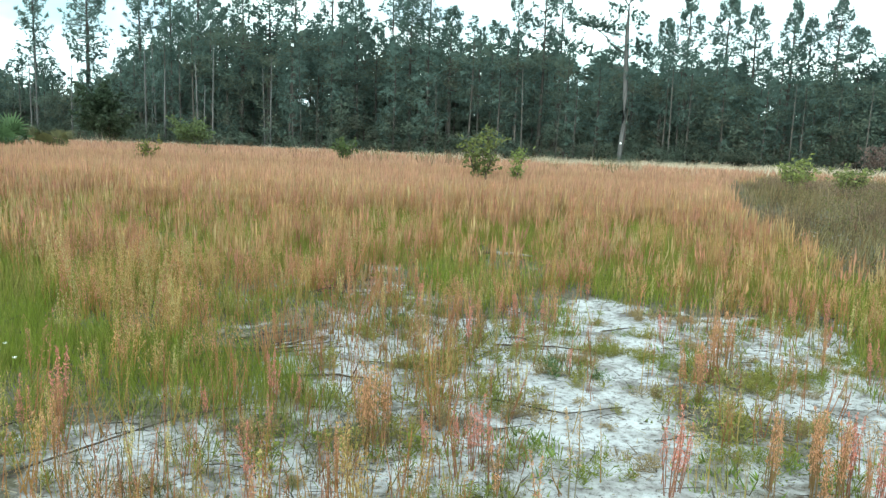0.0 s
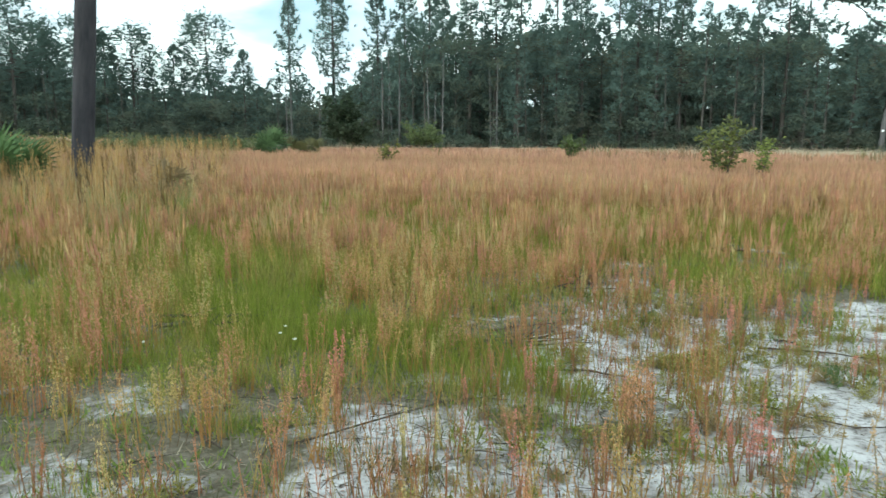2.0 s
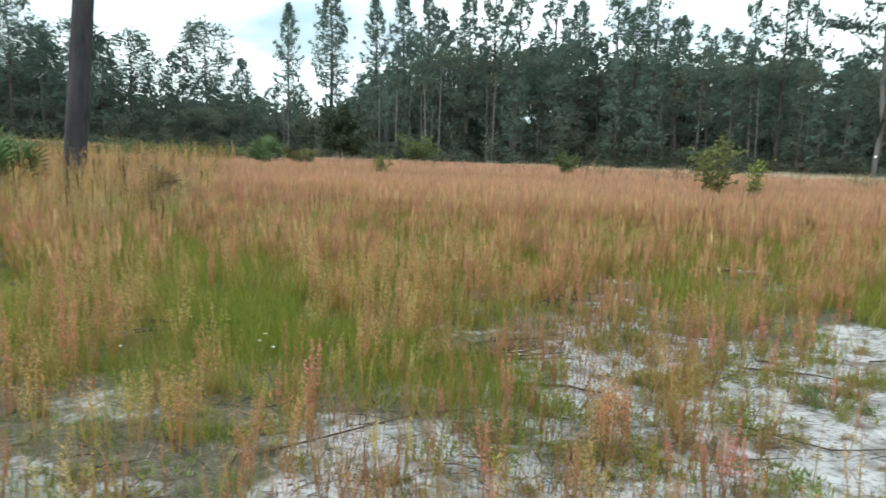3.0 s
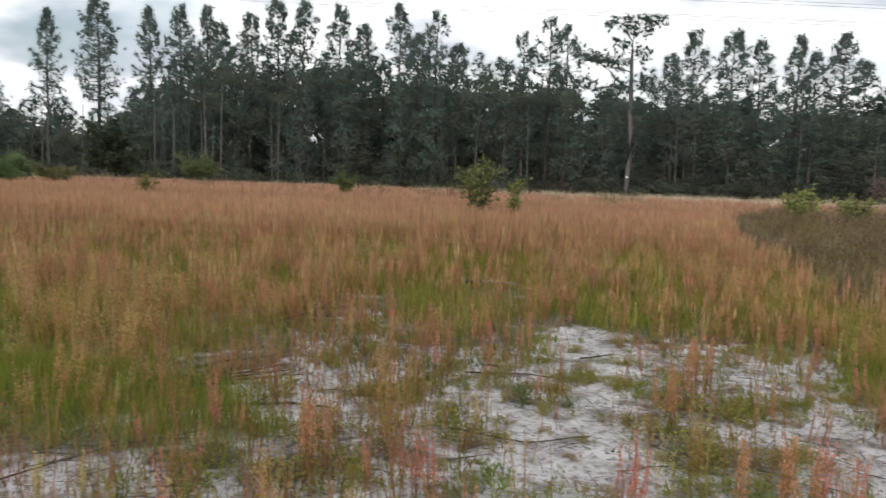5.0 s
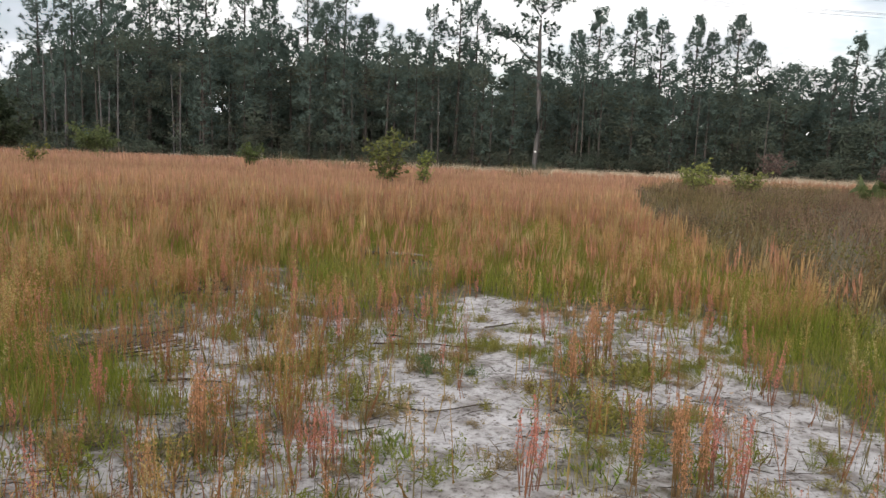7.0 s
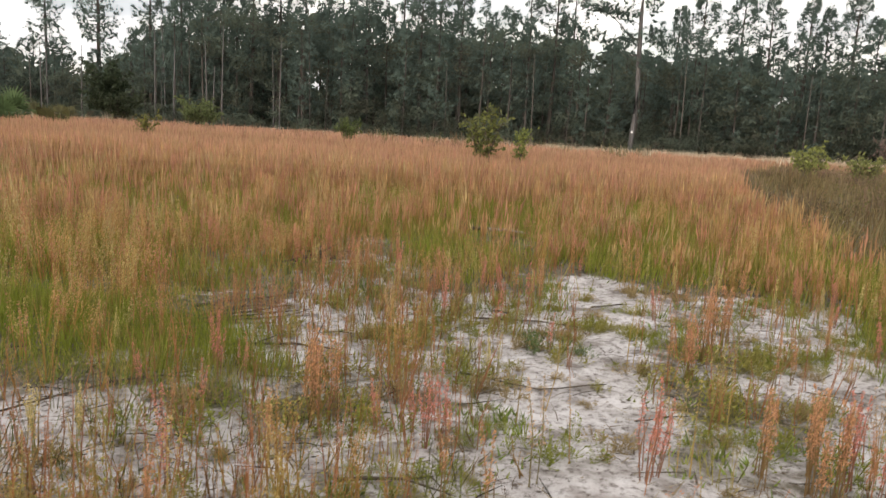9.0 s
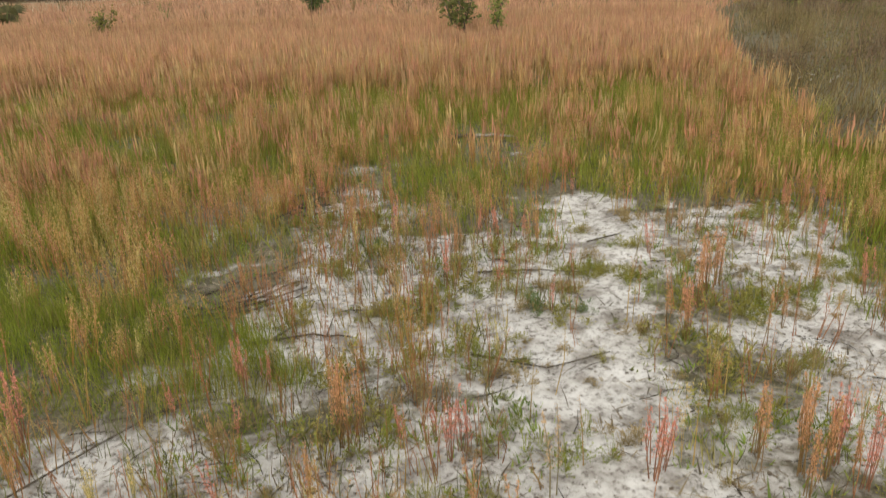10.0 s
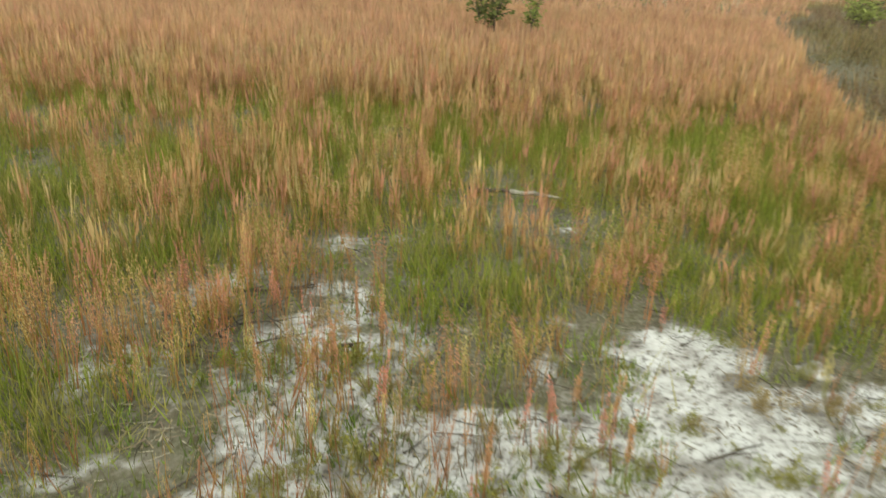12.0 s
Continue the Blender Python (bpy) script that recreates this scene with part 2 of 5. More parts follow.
def sow(shapes, xs, ys, zs, size, lean=0.12, dyes=None, wide=None, soft=False):
    """Copies of the shapes at many places, turned and scaled at random, joined into arrays."""
    n = len(xs)
    pick = rng.integers(0, len(shapes), n)
    turn, tilt, way = rng.uniform(0, 2 * np.pi, n), rng.normal(0, lean, n), rng.uniform(0, 2 * np.pi, n)
    size = np.broadcast_to(size, (n,))
    wide = size if wide is None else np.broadcast_to(wide, (n,))
    V, T, C, P, base = [], [], [], [], 0
    for k, s in enumerate(shapes):
        v, t, c = s.arrays()
        m = np.nonzero(pick == k)[0]
        if not len(m):
            continue
        ca, sa = np.cos(turn[m])[:, None], np.sin(turn[m])[:, None]
        x = (v[None, :, 0] * ca - v[None, :, 1] * sa) * wide[m][:, None]
        y = (v[None, :, 0] * sa + v[None, :, 1] * ca) * wide[m][:, None]
        z = v[None, :, 2] * size[m][:, None]
        x = x + z * (np.sin(tilt[m]) * np.cos(way[m]))[:, None] + xs[m][:, None]
        y = y + z * (np.sin(tilt[m]) * np.sin(way[m]))[:, None] + ys[m][:, None]
        z = z + np.broadcast_to(zs, (n,))[m][:, None]
        V.append(np.stack([x, y, z], -1).reshape(-1, 3))
        up = z - np.broadcast_to(zs, (n,))[m][:, None] - 0.1 * size[m][:, None]
        P.append(np.stack([x - xs[m][:, None], y - ys[m][:, None], up], -1).reshape(-1, 3))
        T.append((t[None] + (np.arange(len(m)) * len(v))[:, None, None] + base).reshape(-1, 3))
        col = np.broadcast_to(c[None], (len(m), len(v), 3))
        if dyes is not None:
            col = col * dyes[m][:, None, :]
        C.append(col.reshape(-1, 3))
        base += len(m) * len(v)
    out = np.concatenate(V), np.concatenate(T), np.concatenate(C)
    return (*out, np.concatenate(P)) if soft else out


def joined(name, sets, mat, label, category):
    V, T, C, P, base = [], [], [], [], 0
    for v, t, c, *p in sets:
        V.append(v), T.append(t + base), C.append(c), P.extend(p)
        base += len(v)
    ob = new(name, mesh_of(name, np.concatenate(V), np.concatenate(T), np.concatenate(C), mat, np.concatenate(P) if P else None))
    return tagged(ob, label, category, kind="stuff")


def part(name, me, parent, label=""):
    ob = new(name, me)
    ob.parent = parent
    if label:
        ob["label"] = label
    return ob


def thing(name, m, label, category, group=""):
    ob = new(name)
    ob.empty_display_size = 0.1
    ob.matrix_basis = m
    return tagged(ob, label, category, group)


# ---- plan ----
SAND = [(1.0, 5.45), (0.62, 5.3), (0.3, 4.95), (0.0, 4.7), (-0.2, 5.1), (-0.45, 5.55), (-0.75, 5.2), (-0.88, 4.6), (-0.98, 3.95), (-0.85, 3.5), (-0.70, 3.12), (-0.66, 2.95),
        (-0.85, 2.83), (-1.05, 2.6), (-1.15, 2.38), (-1.6, 2.05), (-1.8, 1.6), (-1.6, -1.5), (2.8, -1.5), (2.4, 2.7), (2.2, 3.0), (2.12, 3.4), (2.05, 3.8), (2.12, 4.35),
        (2.3, 4.8), (1.9, 5.0), (1.55, 5.1), (1.25, 4.95)]
BARE = [(1.0, 5.0), (0.93, 4.3), (0.86, 3.5), (0.76, 2.8), (0.66, 2.0), (0.6, 0.0)]
BARE_SIDE = [(2.1, 4.65), (1.95, 4.2), (1.82, 3.5), (1.85, 3.0), (2.05, 2.5)]
STRIP = [(1.33, 4.9), (1.3, 4.2), (1.27, 3.4), (1.22, 2.8), (1.25, 2.2)]
# bare spots outside the main patch: x, y, radius
SPOTS = [(-0.45, 5.4, 0.16), (-0.6, 5.9, 0.16), (-0.3, 6.0, 0.14), (-0.15, 5.05, 0.16), (-0.2, 4.6, 0.22), (0.95, 6.2, 0.13), (0.57, 6.35, 0.12), (1.68, 5.55, 0.2),
         (-1.9, 5.0, 0.2), (-1.8, 5.7, 0.14), (-1.2, 2.42, 0.22), (-2.0, 2.4, 0.26), (-1.7, 1.77, 0.24), (1.75, 4.5, 0.2), (1.63, 10.6, 0.3)]
HEATH = [(2.8, 1.5), (2.9, 3.9), (3.05, 4.9), (3.08, 6.0), (3.02, 7.3), (3.1, 8.6), (3.35, 10.6), (3.75, 12.4), (4.2, 14.2), (5.2, 17.5), (6.6, 21.0), (8.3, 26.0), (24.0, 27.0), (60.0, 30.0), (60.0, 1.5)]


def terrain(x, y):
    x, y = np.asarray(x, float), np.asarray(y, float)
    near = 1 - fade(10, 16, np.hypot(x, y))
    fall = -0.75 * fade(14, 55, y) * fade(-1.25, -0.55, x / np.maximum(y, 1.0))
    return 0.05 * (patchy(x, y, 1.3) - 0.5) * near + 0.03 * (patchy(x, y, 0.35, 5) - 0.5) * near + 0.2 * (patchy(x, y, 14.0, 9) - 0.5) * fade(9, 25, np.hypot(x, y)) + fall


def sandiness(x, y):
    """How bare the sand lies, 0 to 1: mottled, with a ragged border that thins out into the grass."""
    x, y = np.asarray(x, float), np.asarray(y, float)
    inner = np.where(inside(x, y, SAND), 1.0, -1.0) * away(x, y, SAND + SAND[:1])
    mottle = 0.6 * patchy(x, y, 0.33, 2) + 0.4 * patchy(x, y, 0.13, 7)
    s = fade(-0.22, 0.3, inner + 1.25 * (mottle - 0.5)) * (0.44 + 0.56 * fade(0.28, 0.58, mottle))
    s = s * (0.86 + 0.14 * fade(0.1, 0.6, x))
    s = s * (1 - 0.35 * (1 - fade(0.15, 0.6, np.hypot(x + 0.78, y - 4.45)))) * (0.55 + 0.45 * fade(-1.3, -0.8, x)) * (1 - 0.3 * fade(4.1, 4.7, y) * fade(0.35, 0.0, x))
    thin = 0.5 * fade(0.60, 0.78, 0.55 * patchy(x, y, 0.6, 12) + 0.45 * patchy(x, y, 0.22, 15)) * (1 - fade(0.15, 0.9, -inner))
    s = np.maximum(s, thin)
    s = np.maximum(s, 1 - fade(0.05, 0.34, away(x, y, BARE) + 0.3 * (mottle - 0.5)))
    s = np.maximum(s, 0.9 * (1 - fade(0.04, 0.3, away(x, y, BARE_SIDE) + 0.3 * (mottle - 0.5))))
    for px, py, r in SPOTS:
        s = np.maximum(s, 0.46 * (1 - fade(0.2 * r, 1.3 * r, np.hypot(x - px, y - py) + 0.9 * r * (mottle - 0.5))))
    return s * (1 - 0.42 * (1 - fade(0.08, 0.3, away(x, y, STRIP) + 0.35 * (mottle - 0.5))))


def spread(count, y0, y1, density):
    """Random places in the trapezoid of the field between y0 and y1, thinned by a density of 0 to 1."""
    y = rng.uniform(y0, y1, count)
    lo, hi = -1.55 * y - 1.2, 0.95 * y + 1.2
    keep = rng.random(count) < (hi - lo) / (2.5 * y1 + 2.4)
    y, lo, hi = y[keep], lo[keep], hi[keep]
    x = rng.uniform(lo, hi)
    keep = rng.random(len(x)) < density(x, y)
    return x[keep], y[keep]


# ---- ground ----
def steps(lo, hi, fine_lo, fine_hi, step, grow):
    mid = list(np.arange(fine_lo, fine_hi + 1e-6, step))
    up, d = [mid[-1]], step
    while up[-1] < hi:
        d *= grow
        up.append(up[-1] + d)
    down, d = [mid[0]], step
    while down[-1] > lo:
        d *= grow
        down.append(down[-1] - d)
    return np.array(down[:0:-1] + mid + up[1:])


gx, gy = steps(-900, 900, -3.5, 3.5, 0.07, 1.11), steps(-500, 1500, 0.8, 6.2, 0.07, 1.11)
GX, GY = np.meshgrid(gx, gy)
gv = np.stack([GX, GY, terrain(GX, GY)], -1).reshape(-1, 3)
ix = np.arange(len(gx) * len(gy)).reshape(len(gy), len(gx))
a, b, c, d = ix[:-1, :-1].ravel(), ix[:-1, 1:].ravel(), ix[1:, 1:].ravel(), ix[1:, :-1].ravel()
gt = np.concatenate([np.stack([a, b, c], -1), np.stack([a, c, d], -1)])
ground = new("ground", mesh_of("ground", gv, gt, None, M_GROUND))
cover = ground.data.attributes.new("cover", "FLOAT_COLOR", "POINT")
rgba = np.ones((len(gv), 4), np.float32)
fx, fy = gv[:, 0], gv[:, 1]
rgba[:, 0] = sandiness(fx, fy)
rgba[:, 1] = fade(48, 54, fy)
rgba[:, 2] = fade(20, 30, fy) * (1 - rgba[:, 1])
cover.data.foreach_set("color", rgba.ravel())
ground.data.shade_smooth()
tagged(ground, "white sand with grey leaf litter under a weedy field", "ground", kind="structure")

# ---- the wood: pines, thicket ----
GREEN_N = (0.16, 0.22, 0.195)


def tuft(s, at, r, count, dye, fine=0.1):
    """A brush of long needles round a twig's end."""
    at = Vector(at)
    for _ in range(count):
        d = Vector((random.gauss(0, 1), random.gauss(0, 1), random.gauss(0.3, 0.9))).normalized()
        k = random.uniform(0.85, 1.15)
        s.blade(at - d * r * 0.3, at + d * r * random.uniform(0.7, 1.15), r * fine * random.uniform(0.75, 1.3), (dye[0] * k, dye[1] * k, dye[2] * k))


def pine_meshes(height, crown_from, spread_r, limbs, tufts, seed, dye=GREEN_N, radius=0.16, needles=12, dome=False, size=0.24, fine=0.12):
    """Trunk, limbs and needle crown of a pine, standing at the origin."""
    random.seed(seed)
    bend = [random.uniform(-0.02, 0.02) * height for _ in range(2)]
    axis = lambda z: Vector((bend[0] * math.sin(z / height * 2.2), bend[1] * math.sin(z / height * 2.9), z))
    trunk = Shape()
    zs = [height * f for f in (-0.03, 0.0, 0.03, 0.15, 0.35, 0.55, 0.75, 0.9, 1.0)]
    trunk.tube([axis(z) for z in zs], [radius * f for f in (1.35, 1.25, 1.05, 0.95, 0.82, 0.66, 0.42, 0.2, 0.05)], (0.1, 0.08, 0.07), 7)
    wood, crown = trunk, Shape()
    for i in range(limbs):
        f = (i + random.random()) / limbs
        z = height * (crown_from + (0.97 - crown_from) * f)
        if dome:
            belly = math.sin(math.pi * (0.2 + 0.66 * f)) ** 0.8
        else:
            belly = min(1.0, 0.5 + 2.0 * f) * (1 - f ** 1.7) ** 0.8
        reach = spread_r * (0.12 + 0.88 * belly) * random.uniform(0.55, 1.08)
        a = random.uniform(0, 2 * math.pi)
        way, across = Vector((math.cos(a), math.sin(a), 0)), Vector((-math.sin(a), math.cos(a), 0))
        start = axis(z)
        end = start + way * reach + Vector((0, 0, reach * (0.08 + (0.2 if dome else 0.62) * f) * random.uniform(0.5, 1.3)))
        mid = (start + end) / 2 + across * random.uniform(-0.1, 0.1) * reach - Vector((0, 0, 0.1 * reach))
        r0 = radius * 0.26 * (1 - 0.6 * f)
        wood.tube([start, mid, end], [r0, r0 * 0.6, r0 * 0.2], (0.1, 0.08, 0.07), 3)
        for _ in range(tufts * 2):
            g = random.random() ** 0.65
            on = mid.lerp(end, g * 1.1 - 0.1)
            at = on + across * random.gauss(0, 0.21) * (0.3 + reach * (1.15 - 0.6 * g)) + Vector((0, 0, random.gauss(0.06, 0.3 if dome else 0.15)))
            k = random.uniform(0.85, 1.15)
            tuft(crown, at, size * random.uniform(0.65, 1.25), needles, (dye[0] * k, dye[1] * k, dye[2] * k), fine)
    for _ in range(tufts):
        tuft(crown, axis(height) + Vector((random.gauss(0, 0.2), random.gauss(0, 0.2), random.uniform(-0.8, 0.1))), size, needles, dye, fine)
    return trunk.mesh("trunk", M_BARK), crown.mesh("crown", M_NEEDLE, lambda v: v - np.stack([0 * v[:, 0], 0 * v[:, 0], v[:, 2] - 0.5], -1))


def pine(meshes, m, label, group):
    t = thing("pine_tree", m, label, "tree", group)
    part("trunk", meshes[0], t)
    part("crown", meshes[1], t)
    return t


PINES = {
    "slim": [pine_meshes(12, 0.2, 1.9, 104, 6, 11, size=0.24, fine=0.15, needles=11), pine_meshes(12, 0.28, 2.0, 100, 6, 12, size=0.24, fine=0.15, needles=11)],
    "full": [pine_meshes(12, c, r, 90, 6, 21 + i, size=0.26, fine=0.15, needles=11) for i, (c, r) in enumerate(((0.36, 2.2), (0.3, 2.3), (0.42, 2.3)))],
    "round": [pine_meshes(12, c, r, 120, 9, 31 + i, radius=0.17, dome=True, needles=12, size=0.25, fine=0.15) for i, (c, r) in enumerate(((0.42, 3.2), (0.46, 3.0)))],
    "narrow": [pine_meshes(12, c, r, 80, 6, 51 + i, size=0.24, fine=0.14, needles=11) for i, (c, r) in enumerate(((0.42, 1.85), (0.36, 1.95), (0.46, 2.05)))],
    "sparse": [pine_meshes(12, 0.45, 1.8, 46, 6, 41, size=0.24, fine=0.14), pine_meshes(12, 0.5, 2.0, 46, 6, 42, size=0.24, fine=0.14)],
    "bushy": [pine_meshes(9, 0.08, 1.9, 54, 3, 61 + i, radius=0.09, needles=8, size=0.38, fine=0.13) for i in range(4)],
    "crowded": [pine_meshes(12, 0.3, 2.0, 54, 3, 65 + i, radius=0.1, needles=8, size=0.34, fine=0.13) for i in range(2)],
}


def umbrella_pine():
    """A tall pine with a bare twin trunk, a flat crown at the top and one long limb with a plate of foliage."""
    random.seed(77)
    trunk, crown = Shape(), Shape()
    lean_at = lambda z: Vector((0.006 * z + 0.12 * math.sin(z * 0.5), 0, z))
    zs = (-0.3, 0.0, 0.4, 2.0, 4.5, 7.0, 9.0, 11.2)
    trunk.tube([lean_at(z) for z in zs], [0.2, 0.185, 0.175, 0.17, 0.165, 0.155, 0.14, 0.07], (0.1, 0.1, 0.1), 8)
    trunk.tube([lean_at(z) + Vector((0.1 + 0.05 * z / 7, 0.06, 0)) for z in (-0.2, 0.3, 2.5, 5.0, 7.6)], [0.09, 0.08, 0.07, 0.06, 0.04], (0.1, 0.1, 0.1), 7)

    def limb(points, r, pads):
        pts = [Vector(q) for q in points]
        trunk.tube(pts, [r * (1 - 0.75 * k / (len(pts) - 1)) for k in range(len(pts))], (0.1, 0.1, 0.1), 5)
        for at_x, at_z, wide, high, count in pads:
            for _ in range(count * 2):
                k = random.uniform(0.8, 1.2)
                at = Vector((at_x + random.uniform(-1.1, 1.1) * wide, random.gauss(0, 0.45) * wide, at_z + random.gauss(0, 0.65) * high))
                tuft(crown, at, random.uniform(0.2, 0.4), 18, tuple(c * k for c in GREEN_N))

    limb([lean_at(10.2), (-0.6, 0.1, 11.0), (-1.5, 0.0, 11.3)], 0.05, [(-1.2, 11.35, 0.8, 0.35, 30)])
    limb([lean_at(10.4), (0.9, -0.1, 11.2), (1.9, 0.0, 11.5)], 0.05, [(1.5, 11.55, 0.8, 0.35, 32)])
    limb([lean_at(10.9), (0.3, 0.1, 11.6)], 0.03, [(0.3, 11.1, 0.9, 0.5, 44), (0.3, 11.75, 0.8, 0.2, 16)])
    limb([lean_at(7.2), (-0.9, 0.0, 7.6), (-1.7, 0.1, 8.4), (-2.9, 0.0, 9.2)], 0.08, [(-2.4, 9.1, 0.8, 0.4, 34), (-3.2, 9.2, 0.7, 0.4, 26), (-1.5, 8.9, 0.5, 0.3, 14)])
    limb([lean_at(6.3), (-0.9, 0.1, 6.3), (-2.2, 0.0, 6.7)], 0.05, [(-1.7, 6.8, 0.9, 0.4, 34), (-2.8, 7.3, 0.5, 0.3, 16)])
    limb([lean_at(7.6), (0.8, 0.0, 7.7), (1.5, 0.1, 8.2)], 0.04, [(1.2, 8.0, 0.5, 0.35, 18), (1.6, 6.9, 0.9, 0.6, 36)])
    limb([lean_at(5.6), (0.9, 0.0, 5.9)], 0.04, [(0.8, 6.0, 0.8, 0.5, 26)])
    limb([lean_at(8.2), (-0.6, 0.2, 8.5), (-1.1, 0.3, 8.8)], 0.04, [(-0.9, 8.8, 0.7, 0.5, 30)])
    limb([lean_at(9.0), (0.5, 0.1, 9.2), (0.9, 0.2, 9.4)], 0.035, [(0.75, 9.4, 0.6, 0.4, 22)])
    limb([lean_at(7.0), (0.5, 0.2, 7.2), (1.0, 0.2, 7.4)], 0.035, [(0.8, 7.5, 0.8, 0.5, 30)])
    limb([lean_at(6.9), (-0.5, 0.2, 7.1), (-0.9, 0.2, 7.3)], 0.035, [(-0.7, 7.4, 0.7, 0.5, 28)])
    limb([lean_at(9.6), (-0.6, 0.2, 9.9), (-1.0, 0.1, 10.1)], 0.035, [(-0.8, 10.1, 0.6, 0.4, 22)])
    return trunk.mesh("trunk", M_PALEBARK), crown.mesh("crown", M_NEEDLE, lambda v: v - np.stack([0 * v[:, 0], 0 * v[:, 0], v[:, 2] - 0.6], -1))


PINES["umbrella"] = [umbrella_pine()]


def edge_distance(az):
    """How far off the wood's edge stands: straight ahead and to the right near, to the left far."""
    return np.interp(az, [-60, -45, -34, -27, -22, 0, 35, 45], [66, 72, 74, 66, 60, 57, 60, 64])


# bearing, elevation of the top (degrees), kind
SKYLINE = [
    (-56.0, 6.4, "full"), (-53.5, 7.0, "full"), (-51.6, 8.2, "round"), (-50.2, 6.6, "round"), (-49.3, 6.0, "full"), (-44.3, 6.5, "round"),
    (-41.4, 5.4, "full"), (-47.6, 7.0, "round"), (-46.0, 6.2, "full"), (-39.0, 7.5, "round"), (-36.6, 5.2, "full"), (-33.3, 9.2, "slim"), (-30.4, 10.4, "full"), (-26.9, 10.0, "slim"),
    (-24.9, 10.3, "slim"), (-23.0, 10.4, "slim"), (-22.2, 9.4, "full"), (-20.1, 10.2, "full"), (-18.2, 11.3, "full"),
    (-16.1, 11.2, "full"), (-13.5, 11.2, "slim"), (-11.7, 9.9, "full"), (-9.1, 11.5, "full"), (-7.6, 9.4, "full"),
    (-6.2, 11.1, "sparse"), (-4.6, 8.8, "full"), (0.1, 9.8, "sparse"), (2.1, 10.9, "sparse"), (3.3, 10.3, "sparse"),
    (11.0, 8.2, "full"), (12.7, 9.8, "full"), (15.3, 9.7, "full")]
SKYLINE_RIGHT = [
    (16.9, 9.1, "narrow"), (19.3, 9.2, "slim"), (20.4, 8.2, "narrow"), (22.1, 9.3, "narrow"), (23.3, 7.4, "narrow"), (25.9, 5.8, "round"),
    (28.3, 6.4, "narrow"), (29.6, 7.8, "narrow"), (31.5, 7.2, "narrow"), (33.6, 7.9, "narrow"), (36.0, 7.0, "round"), (38.5, 7.6, "narrow")]
EYE_AT = (0.35, 0.4, 1.0)


def plant_pine(az, el, kind, dist, group="pines of the wood's edge", label="tall green pine with a bare straight trunk in the wood"):
    top = EYE_AT[2] + dist * math.tan(radians(el + (0.0 if kind in ("umbrella", "bushy") else 0.45)))
    x, y = EYE_AT[0] + dist * math.sin(radians(az)), EYE_AT[1] + dist * math.cos(radians(az))
    s = (top - float(terrain(x, y))) / (9.0 if kind == "bushy" else 12.0)
    kinds = PINES[kind]
    m = pose(x, y, float(terrain(x, y)), 0, 0, random.uniform(0, 360)) @ Matrix.Diagonal((*(Vector((1, 1, 0)) * (0.5 + 0.5 * s) + Vector((0, 0, s))), 1))
    t = pine(kinds[random.randrange(len(kinds))], Matrix(), label, group)
    if kind == "umbrella":
        m = pose(x, y, float(terrain(x, y))) @ Matrix.Diagonal((s * 0.9, s * 0.9, s, 1))
    t.matrix_basis = m
    return t


random.seed(5)
for az, el, kind in SKYLINE + SKYLINE_RIGHT:
    d = float(edge_distance(az)) + random.uniform(3.0, 9.0)
    words = {"slim": "slender green pine with foliage far down its trunk", "full": "dense dark green pine at the edge of the wood",
             "round": "tall pine with a rounded open green crown", "narrow": "green pine with a narrow tapering crown above the wood", "sparse": "thin-crowned pine with gaps showing the sky"}[kind]
    plant_pine(az, el, kind, d, label=words)
tall = plant_pine(8.2, 11.4, "umbrella", 55.0, label="tall pine with pale bare trunk and crooked flat crown")
# filler pines behind and between, lower than the skyline
for i in range(128):
    az = -58 + 98 * (i + random.random()) / 128
    el = float(np.interp(az, [-60, -46, -44, -28, -24, 2, 5, 24, 30, 45], [5.6, 5.6, 4.2, 4.4, 8.5, 8.3, 7.0, 6.4, 5.7, 5.7])) * random.uniform(0.72, 1.03)
    d = float(edge_distance(az)) + 13.0 * random.random() ** 1.6
    plant_pine(az, el, random.choice(("crowded", "crowded", "bushy", "bushy", "bushy")), d, "pines within the wood", "green pine crowded among others in the wood")
# a small white plate on the tall pine's foot
tx, ty = tall.matrix_basis.translation.x, tall.matrix_basis.translation.y
s = Shape()
for z0, r in ((0.0, 0.08),):
    s.tube([(0, 0, 0), (0, 0.02, 0)], [r, r], (0.9, 0.9, 0.9), 10)
    s.tri([(r * math.cos(2 * math.pi * j / 10), -0.002, r * math.sin(2 * math.pi * j / 10)) for j in range(10)], (0.9, 0.9, 0.9))
plate = new("marker_plate", s.mesh("marker_plate", M_WHITE))
plate.matrix_basis = pose(tx + 0.02, ty - 0.24, 0.75)
tagged(plate, "small round white marker plate fixed on a pine trunk", "marker")


